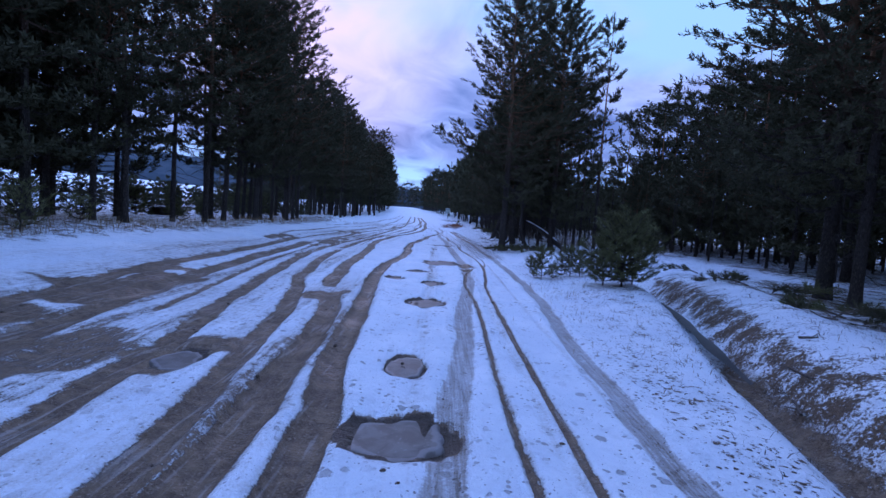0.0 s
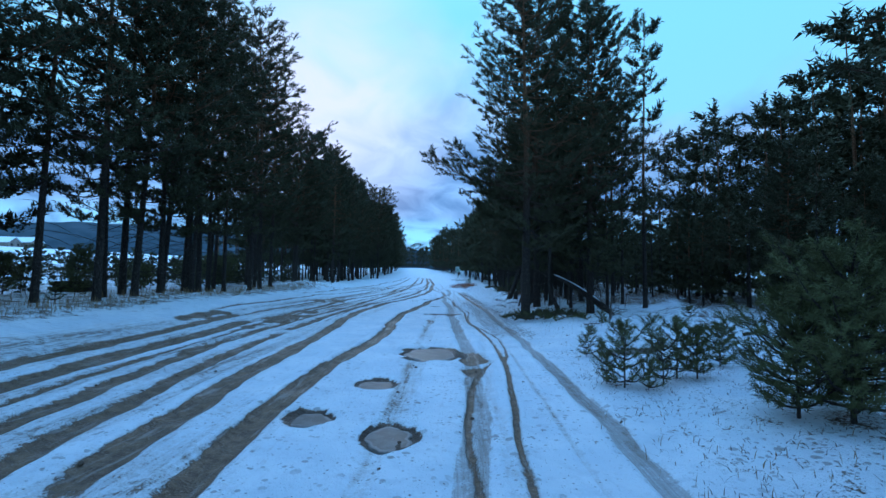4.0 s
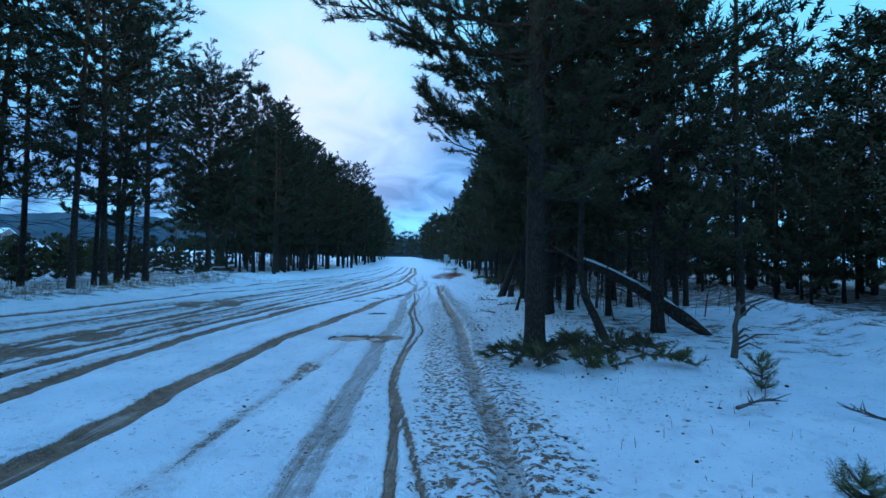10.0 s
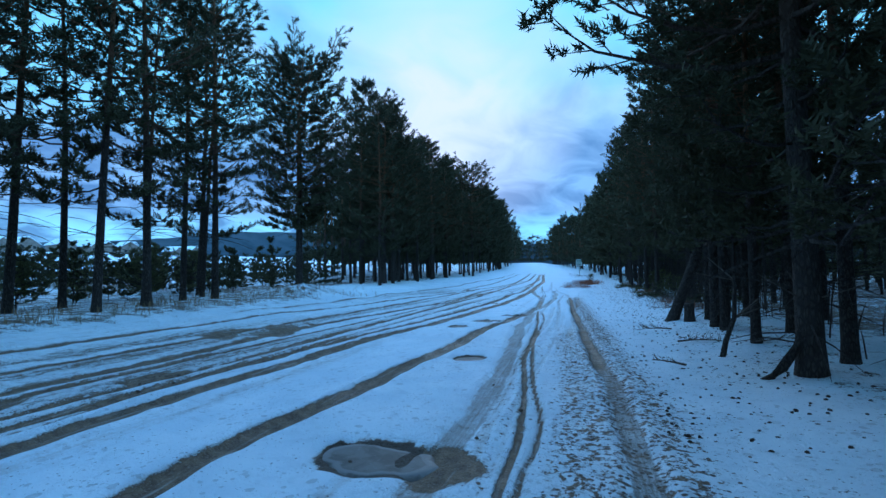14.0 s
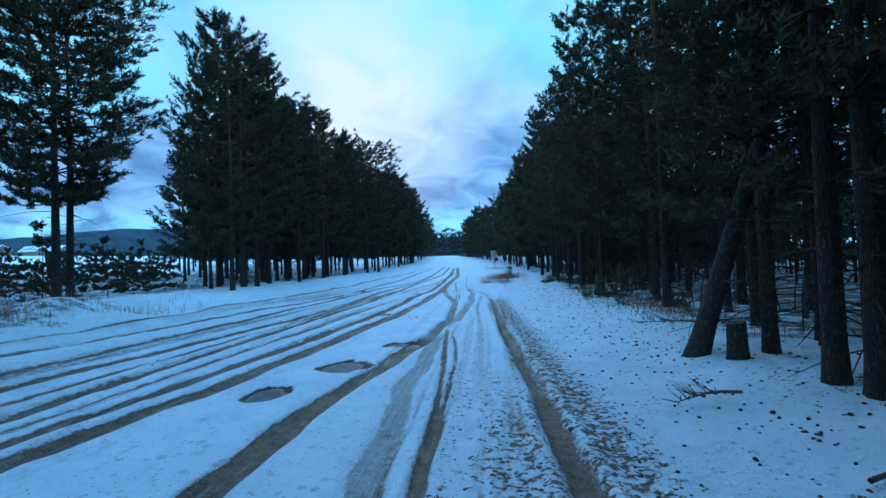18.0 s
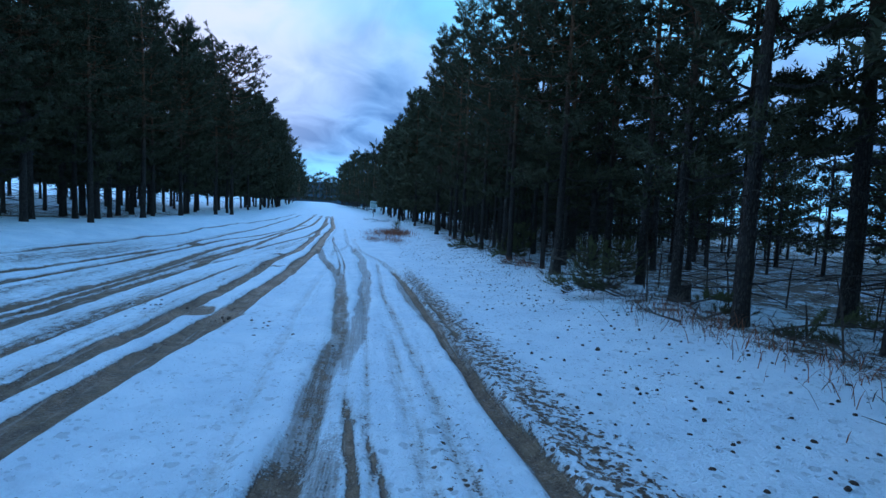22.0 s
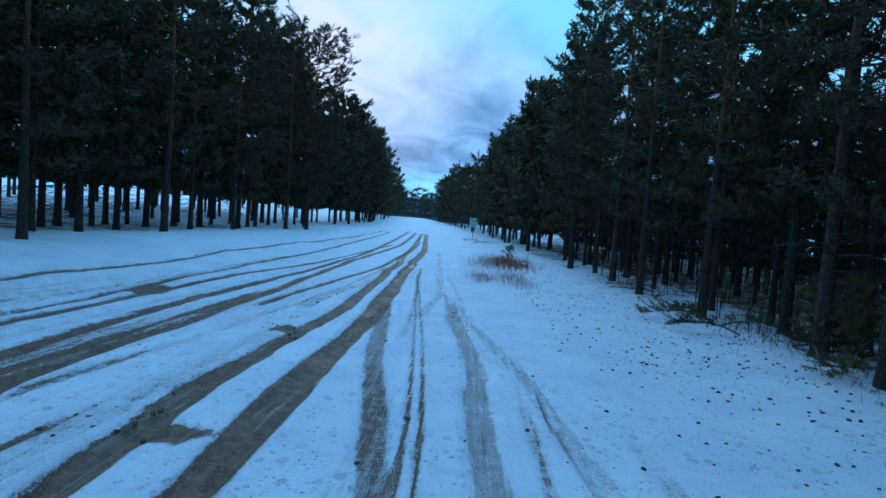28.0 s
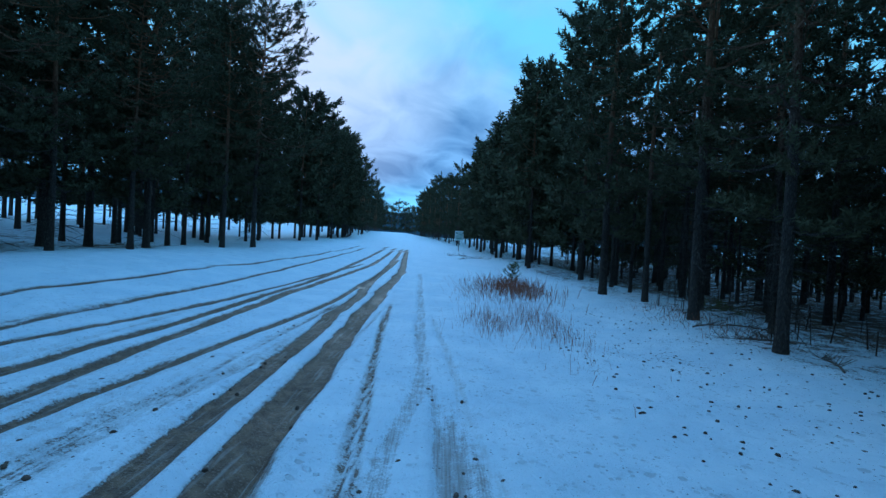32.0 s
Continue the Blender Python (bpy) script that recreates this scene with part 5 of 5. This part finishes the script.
def bough(x, y, length, turn, seed, green=True, label="cut pine bough with green needles lying on snow"):
    """A branch lying on the ground."""
    r = random.Random(seed)
    e = holder("pine_bough", pose(x, y, land_at(x, y) + 0.03, 0, 0, turn))
    pts = [Vector((length * f, 0.06 * length * math.sin(4 * f + seed), 0.03 + (0.45 if green else 0.10) * length * f * (1 - f))) for f in (0, 0.25, 0.5, 0.75, 1.0)]
    V, F = tube([], [], pts, [0.018, 0.015, 0.011, 0.007, 0.003], 5)
    CV, CF = [], []
    for k in range(int(20 * length) + 6):
        f = r.uniform(0.2, 1.0)
        i = min(3, int(f * 4))
        p = pts[i].lerp(pts[i + 1], f * 4 - i)
        d = Vector((r.uniform(0.2, 0.9), r.choice((-1, 1)) * r.uniform(0.3, 0.9), r.uniform(-0.05, 0.7))) * length * 0.25
        tube(V, F, [p, p + d * 0.5, p + d], [0.007, 0.005, 0.002], 3)
        if not green:
            continue
        for w in range(5):
            q = p + d * (0.3 + 0.17 * w)
            dd = d.normalized()
            o = dd.orthogonal().normalized()
            t = dd.cross(o)
            for b in range(13):
                a = r.uniform(0, 6.28)
                out = o * math.cos(a) + t * math.sin(a)
                s = r.uniform(0.055, 0.09)
                tip = q + dd * s * 0.7 + out * s * 0.7
                tip.z = max(tip.z, 0.0)
                sd = out.cross(dd) * 0.0042
                n = len(CV)
                CV.extend((q - sd, q + sd, tip))
                CF.append((n, n + 1, n + 2))
    part("stem", mesh_from("stem", V, F, DEAD), e)
    if green:
        tagged(part("needles", mesh_from("needles", CV, CF, YOUNG if seed % 3 == 0 else NEEDLES), e), kind="stuff")
    tagged(e, label, "bough" if green else "branch", "boughs on the ground")


for k, (x, y, ln, a) in enumerate([(2.75, 21.0, 0.9, 30), (3.2, 20.9, 1.0, 170), (3.6, 21.2, 1.1, 20), (4.1, 21.2, 0.9, 160), (3.4, 21.35, 1.0, 80), (3.0, 21.2, 0.8, 220), (4.3, 20.9, 0.9, 200), (3.9, 20.7, 0.8, 330), (2.7, 21.3, 0.8, 280), (3.1, 20.95, 0.7, 100), (3.5, 20.9, 0.8, 250), (3.75, 21.05, 0.8, 130), (4.2, 21.0, 0.7, 60), (3.3, 21.1, 0.8, 300), (2.85, 21.15, 0.7, 150), (4.55, 21.05, 0.6, 120),
                                   (4.9, 50.8, 1.1, 15), (4.6, 49.8, 1.0, 140), (4.9, 48.6, 1.1, 60), (5.4, 48.2, 1.0, 200), (5.1, 49.3, 0.9, 310), (4.6, 52.4, 0.9, 30), (5.3, 39.2, 1.0, 20), (4.7, 40.3, 0.9, 160)]):
    bough(x, y, ln, a, 200 + k)
for k, (x, y, ln, a) in enumerate([(4.0, 18.6, 0.5, 20), (5.0, 18.1, 0.45, 100), (3.2, 29.4, 0.9, 15), (2.9, 27.2, 0.5, 150), (4.3, 29.0, 0.7, 40), (3.4, 31.2, 0.8, 200), (4.6, 34.9, 1.0, 170), (5.3, 36.3, 0.9, 30), (4.4, 38.2, 0.8, 100),
                                   (5.6, 43.0, 1.1, 10), (4.5, 45.0, 0.7, 140), (5.5, 46.2, 1.2, 190), (4.9, 54.0, 0.9, 60), (5.6, 55.6, 1.3, 170), (4.6, 57.0, 0.9, 20), (1.6, 86.0, 2.0, 10), (2.3, 88.5, 2.2, 170), (0.9, 84.0, 1.2, 60)]):
    bough(x, y, ln, a, 300 + k, False, "bare fallen branch lying on the snow")
for k, (x, y, ln, a) in enumerate([(3.9, 4.6, 0.5, 100), (3.6, 4.3, 0.6, 70), (4.5, 5.6, 0.5, 10), (5.4, 5.2, 0.8, 30), (6.2, 7.0, 0.9, 160), (5.0, 4.0, 0.5, 60)]):
    bough(x, y, ln, a, 340 + k, False, "bare stick lying by the ditch")
for k, (x, y, ln, a) in enumerate([(7.2, 9.4, 1.2, 20), (6.7, 9.9, 1.0, 170), (7.6, 10.3, 1.1, 250), (8.0, 12.9, 0.9, 30), (7.0, 12.4, 0.8, 150), (6.4, 7.3, 0.9, 10), (6.8, 7.6, 1.0, 160), (7.1, 7.0, 0.9, 80), (6.6, 8.2, 0.8, 220), (7.3, 8.0, 1.0, 300), (6.2, 9.6, 0.6, 40), (7.6, 7.4, 1.0, 200)]):
    bough(x, y, ln, a, 360 + k)


# brushwood dropped along the wood's edge
EDGE = [(38.4, 0.9), (39.0, 1.2), (40.2, 0.8), (41.0, 1.1), (41.8, 0.9), (37.6, 1.3), (47.4, 0.9), (48.2, 1.3), (51.6, 0.9), (52.6, 1.1), (57.2, 1.0), (58.4, 0.8), (36.4, 1.0), (42.6, 1.2)]
for k, (y, d) in enumerate(EDGE):
    bough(float(road_right(y)) + d, y, 0.8 + 0.3 * (k % 3), (k * 67) % 360, 400 + k, k % 3 != 1, "pine brushwood lying along the edge of the wood")


# ---- ditch water ----
def ditch_water():
    V, F = [], []
    for k in range(40):
        y = 5.1 + 5.4 * k / 39
        x = float(np.interp(y, DITCH_Y, DITCH_X))
        w = 0.02 + 0.125 * math.sin(math.pi * (k + 1) / 41) ** 0.6 * (0.75 + 0.25 * math.sin(y * 3.1))
        V += [(x - w, y, -0.185), (x + w * 0.9, y + 0.05, -0.185)]
        if k:
            F.append((2 * k - 2, 2 * k - 1, 2 * k + 1, 2 * k))
    tagged(new("ditch_water", mesh_from("ditch_water", V, F, plain("ditch_ice", (0.028, 0.024, 0.021), (0.085, 0.074, 0.066), 3, 0.3, 0.003), True)), "strip of frozen muddy water in the roadside ditch", "water", kind="structure")


ditch_water()


# ---- cones, clods, stalks ----
def scatter(name, mat, places, maker, label, category, seed):
    r = random.Random(seed)
    V, F = [], []
    for x, y in places:
        maker(V, F, x, y, land_at(x, y), r)
    return tagged(new(name, mesh_from(name, V, F, mat)), label, category, kind="stuff")


def lump(V, F, x, y, z, r, lo=0.010, hi=0.020):
    s, n, b, a0 = r.uniform(lo, hi), 6, len(V), r.uniform(0, 6.28)
    ex = r.uniform(1.0, 1.7)
    for zz, k in ((0.0, 0.8), (0.55, 1.0), (1.25, 0.6)):
        for i in range(n):
            a = 2 * math.pi * i / n
            w = s * k * r.uniform(0.8, 1.15)
            u, v = w * ex * math.cos(a), w * math.sin(a)
            V.append((x + u * math.cos(a0) - v * math.sin(a0), y + u * math.sin(a0) + v * math.cos(a0), z - 0.008 + s * zz))
    for q in range(2):
        for i in range(n):
            F.append((b + q * n + i, b + q * n + (i + 1) % n, b + (q + 1) * n + (i + 1) % n, b + (q + 1) * n + i))
    F.append(tuple(b + 2 * n + i for i in range(n)))


r7 = random.Random(7)
cones = []
while len(cones) < 1300:
    y = r7.uniform(24, 50)
    x = float(road_right(y)) + r7.gauss(-0.5, 1.1)
    if float(np.interp(y, RUTS[0][3], RUTS[0][4])) + 0.25 < x < 7:
        cones.append((x, y))
cones += [(r7.uniform(2.5, 6), r7.uniform(15, 22)) for _ in range(60)] + [(r7.uniform(1.6, 5), r7.uniform(48, 60)) for _ in range(380)]
scatter("pine_cones", CONE, cones, lump, "dark fallen pine cones scattered on the snow", "pine cones", 1)
clods = []
for half, strength, depth, yy, xx in RUTS:
    for k in range(20 if half > 0.08 else 3):
        y = r7.uniform(max(yy[0], 1.5), min(yy[-1], 56))
        clods.append((float(np.interp(y, yy, xx)) + r7.choice((-1, 1)) * (half + abs(r7.gauss(0, 0.10))), y))
for px, py in ((-4.1, 25.0), (-1.55, 39.4), (-2.9, 39.9), (-1.02, 38.7), (-2.55, 45.3), (-2.5, 48.6), (-3.9, 20.5)):
    clods += [(px + r7.gauss(0, 0.25), py + r7.gauss(0, 0.3)) for _ in range(22)]
scatter("mud_clods", SOIL, clods, lambda V, F, x, y, z, r: lump(V, F, x, y, z - 0.01, r, 0.008, 0.024), "small clods of mud thrown up beside the ruts", "mud clods", 2)


def stalk(V, F, x, y, z, r, lo=0.12, hi=0.4, wide=0.0035, lean=0.22):
    h, a = r.uniform(lo, hi), r.uniform(0, 6.28)
    dx, dy = r.gauss(0, lean) * h, r.gauss(0, lean) * h
    sx, sy = wide * math.cos(a), wide * math.sin(a)
    b = len(V)
    V += [(x - sx, y - sy, z - 0.03), (x + sx, y + sy, z - 0.03), (x + dx * 0.4 + sx, y + dy * 0.4 + sy, z + h * 0.55), (x + dx * 0.4 - sx, y + dy * 0.4 - sy, z + h * 0.55), (x + dx, y + dy, z + h)]
    F += [(b, b + 1, b + 2, b + 3), (b + 3, b + 2, b + 4)]


g = []
while len(g) < 2600:
    y = r7.uniform(8, 36)
    g.append((float(road_left(y)) + 1.0 - abs(r7.gauss(0, 1.6)), y))
g += [(-8.6 + r7.gauss(0, 0.5), 37.5 + r7.gauss(0, 1.2)) for _ in range(150)]
scatter("dry_grass", DRY, g, lambda V, F, x, y, z, r: stalk(V, F, x, y, z, r, 0.06, 0.24, 0.006), "short dry grass along the roadside bank", "dry grass", 3)
g = [(3.0 + r7.gauss(0, 0.7), r7.uniform(3.5, 11)) for _ in range(260)] + [(r7.uniform(2.6, 5), r7.uniform(14, 22)) for _ in range(120)]
scatter("dry_grass", DRY, g, lambda V, F, x, y, z, r: stalk(V, F, x, y, z, r, 0.03, 0.11, 0.003), "sparse dry grass blades sticking out of the snow", "dry grass", 4)
g = [(2.2 + r7.gauss(0, 0.55), 63.8 + r7.gauss(0, 1.6)) for _ in range(1100)]
scatter("russet_bush", RUSSET, g, lambda V, F, x, y, z, r: stalk(V, F, x, y, z, r, 0.15, 0.50, 0.006, 0.45), "low russet leafless bush on the snowy verge", "bush", 5)
g = [(1.0 + r7.gauss(0, 0.5), 63 + r7.gauss(0, 2.2)) for _ in range(900)] + [(0.75 + r7.gauss(0, 0.3), 57.2 + r7.gauss(0, 0.8)) for _ in range(600)] + [(1.75 + r7.gauss(0, 0.3), 57.6 + r7.gauss(0, 1.5)) for _ in range(800)]
scatter("weed_stalks", RUSSET, g, lambda V, F, x, y, z, r: stalk(V, F, x, y, z, r, 0.06, 0.27, 0.0024, 0.38), "thin brown weed stalks in the snow", "weeds", 6)
g = [(float(road_right(y)) + 0.7 + r7.gauss(0, 0.35), y) for y in [r7.uniform(35, 39.5) for _ in range(350)] + [r7.uniform(44.6, 47) for _ in range(160)] + [r7.uniform(56, 60) for _ in range(200)]]
scatter("russet_bush", RUSSET, g, lambda V, F, x, y, z, r: stalk(V, F, x, y, z, r, 0.06, 0.28, 0.004, 0.7), "russet brush under the edge of the pines", "bush", 7)
g = []
while len(g) < 1500:
    y = r7.choice((38.5, 40.5, 47.8, 50.5, 57.5, 35.6)) + r7.gauss(0, 1.0)
    g.append((float(road_right(y)) + 1.1 + r7.gauss(0, 0.45), y))
scatter("brush_twigs", DEAD, g, lambda V, F, x, y, z, r: stalk(V, F, x, y, z, r, 0.06, 0.28, 0.004, 0.8), "dark dry twigs under the edge of the pines", "brush", 8)
g = []
while len(g) < 230:
    y = r7.uniform(25, 62)
    x = float(road_right(y)) + 1.0 + abs(r7.gauss(0, 2.2))
    if free(x, y, 0.25):
        g.append((x, y))
scatter("dead_saplings", CONE, g, lambda V, F, x, y, z, r: stalk(V, F, x, y, z, r, 0.4, 1.5, 0.012, 0.09), "thin bare dead saplings among the trunks", "dead saplings", 9)
g = []
while len(g) < 2400:
    x, y = r7.uniform(2.2, 6.5), r7.uniform(2, 15)
    if r7.random() < 0.25 + 0.75 * float(value_noise(np.array([x]), np.array([y]), 0.8, 72)[0]) ** 2:
        g.append((x, y))
scatter("withered_grass", DEAD, g, lambda V, F, x, y, z, r: stalk(V, F, x, y, z, r, 0.015, 0.055, 0.0035, 1.4), "flattened brown grass and leaf litter on thin snow", "withered grass", 10)
g = []
while len(g) < 1500:
    y = r7.uniform(15, 40)
    x = float(np.interp(y, FURROW_Y, FURROW_X)) + r7.gauss(0.2, 0.6)
    g.append((x, y))
scatter("withered_grass", DEAD, g, lambda V, F, x, y, z, r: stalk(V, F, x, y, z, r, 0.02, 0.07, 0.004, 1.4), "brown litter along the thrown-up furrow", "withered grass", 11)
young_pine(2.5, 66.5, 0.75, 0.4, 180, "small young pine behind russet brush")


# ---- sign ----
def box(V, F, x0, y0, z0, x1, y1, z1):
    b = len(V)
    V += [(x, y, z) for z in (z0, z1) for x, y in ((x0, y0), (x1, y0), (x1, y1), (x0, y1))]
    F += [tuple(b + i for i in q) for q in ((3, 2, 1, 0), (4, 5, 6, 7), (0, 1, 5, 4), (1, 2, 6, 5), (2, 3, 7, 6), (3, 0, 4, 7))]
    return V, F


def road_sign():
    x, y = 1.45, 102.0
    e = holder("information_sign", pose(x, y, land_at(x, y), 0, 0, 3))
    V, F = tube([], [], [Vector((0, 0.06, -0.2)), Vector((0, 0.06, 1.3)), Vector((0, 0.06, 2.3))], [0.055, 0.05, 0.045], 8)
    part("post", mesh_from("post", V, F, POST, True), e)
    board = part("board", mesh_from("board", *box([], [], -0.5, -0.02, 1.25, 0.5, 0.015, 2.35), PANEL), e)
    for k, (u, v, w, h) in enumerate([(-0.3, 2.1, 0.24, 0.16), (0.12, 2.13, 0.52, 0.08), (0.1, 1.95, 0.56, 0.06), (0.0, 1.78, 0.76, 0.06), (-0.02, 1.62, 0.72, 0.06), (0.02, 1.45, 0.7, 0.09)]):
        part("print_bar", mesh_from("print_bar", *box([], [], u - w / 2, -0.028, v - h / 2, u + w / 2, -0.0205, v + h / 2), INK), board)
    tagged(e, "pale square information board on a post at the verge", "sign")


road_sign()


# ---- beyond the left-hand trees ----
def timber(x, y, turn):
    e = holder("timber_pile", pose(x, y, land_at(x, y), 0, 0, turn))
    for k, (u, z) in enumerate(((-0.2, 0.11), (0.05, 0.12), (0.28, 0.10), (-0.06, 0.31), (0.17, 0.30))):
        V, F = tube([], [], [Vector((-0.75, u, z)), Vector((0, u + 0.01, z)), Vector((0.75, u, z))], [0.115, 0.12, 0.11], 9)
        part("log", mesh_from("log", V, F, BARK, True), e)
    V, F = tube([], [], [Vector((-0.7, 0.05, 0.41)), Vector((0, 0.06, 0.42)), Vector((0.7, 0.05, 0.41))], [0.03, 0.05, 0.03], 8)
    part("snow_cap", mesh_from("snow_cap", V, F, SNOW, True), e)
    tagged(e, "short pile of dark logs with snow on top", "log pile")


timber(-13.6, 23.2, 80)
WALLS = plain("house_wall", (0.16, 0.13, 0.11), (0.30, 0.25, 0.21), 0.8, 0.9, 0)
PANE = plain("dark_pane", (0.02, 0.025, 0.03), (0.05, 0.055, 0.06), 2, 0.2, 0)
HILL = plain("wooded_hill", (0.035, 0.05, 0.065), (0.075, 0.09, 0.11), 0.05, 0.95, 0)


def house(x, y, w, d, h, turn):
    z = land_at(x, y)
    e = holder("village_house", pose(x, y, z, 0, 0, turn))
    part("wall", mesh_from("wall", *box([], [], -w / 2, -d / 2, -0.5, w / 2, d / 2, h), WALLS), e)
    t = h + w * 0.36
    V = [(-w / 2 - 0.4, -d / 2 - 0.4, h - 0.15), (0, -d / 2 - 0.4, t), (w / 2 + 0.4, -d / 2 - 0.4, h - 0.15), (-w / 2 - 0.4, d / 2 + 0.4, h - 0.15), (0, d / 2 + 0.4, t), (w / 2 + 0.4, d / 2 + 0.4, h - 0.15)]
    V += [(a, b, c + 0.3) for a, b, c in V]
    part("roof", mesh_from("roof", V, [(6, 7, 10, 9), (7, 8, 11, 10), (0, 3, 4, 1), (1, 4, 5, 2), (0, 1, 7, 6), (1, 2, 8, 7), (3, 9, 10, 4), (4, 10, 11, 5), (0, 6, 9, 3), (2, 5, 11, 8)], SNOW), e, "snow-covered gable roof")
    part("gable", mesh_from("gable", [(-w / 2, -d / 2, h), (w / 2, -d / 2, h), (0, -d / 2, t - 0.1), (-w / 2, -d / 2 + 0.2, h), (w / 2, -d / 2 + 0.2, h), (0, -d / 2 + 0.2, t - 0.1)], [(0, 1, 2), (5, 4, 3), (0, 3, 4, 1), (1, 4, 5, 2), (2, 5, 3, 0)], WALLS), e)
    for u in (-w * 0.25, w * 0.25):
        part("window", mesh_from("window", *box([], [], u - 0.5, -d / 2 - 0.04, 1.0, u + 0.5, -d / 2 + 0.02, 2.2), PANE), e)
    part("chimney", mesh_from("chimney", *box([], [], 0.6, -0.3, t - 0.9, 1.2, 0.3, t + 0.9), WALLS), e)
    tagged(e, "far village house with a snow-covered roof beyond the field", "house", "village houses")


r8 = random.Random(8)
for k in range(22):
    house(-212 - r8.uniform(0, 22), 15 + k * 11 + r8.uniform(-4, 4), r8.uniform(6, 9), r8.uniform(8, 12), r8.uniform(2.6, 3.6), 90 + r8.uniform(-25, 25))


def ridge(name, pts, depth, seed, mat, label):
    """A long hill: crest heights rise and fall along a line."""
    V, F, n = [], [], 120
    for k in range(n + 1):
        f = k / n
        x, y, h = [float(np.interp(f, np.linspace(0, 1, len(pts)), [p[i] for p in pts])) for i in range(3)]
        h *= 0.85 + 0.3 * float(value_noise(f * 40, 1.5, 3.0, seed)) + 0.05 * float(value_noise(f * 400, 2.5, 3.0, seed + 1))
        dx, dy = x, y
        ln = math.hypot(dx, dy)
        for q, hh in ((-0.5, 0), (-0.2, 0.55), (0, 1.0), (0.4, 0.7), (1.0, 0)):
            V.append((x + dx / ln * depth * q, y + dy / ln * depth * q, h * hh - (3 if hh == 0 else 0) + 7))
    for k in range(n):
        for q in range(4):
            a = k * 5 + q
            F.append((a, a + 1, a + 6, a + 5))
    tagged(new(name, mesh_from(name, V, F, mat, True)), label, "hill", kind="structure")


ridge("hill", [(-900, -300, 26), (-880, 150, 34), (-700, 520, 46), (-470, 760, 66), (-330, 860, 50), (-200, 900, 30)], 240, 5, HILL, "low wooded hill beyond the snowfield")
ridge("far_woods", [(-262, -80, 5.5), (-266, 60, 5), (-268, 190, 6.5), (-230, 300, 9), (-150, 330, 10), (-60, 330, 11), (60, 330, 11), (140, 260, 11)], 12, 9, HILL, "dark line of woods at the far edge of the field")
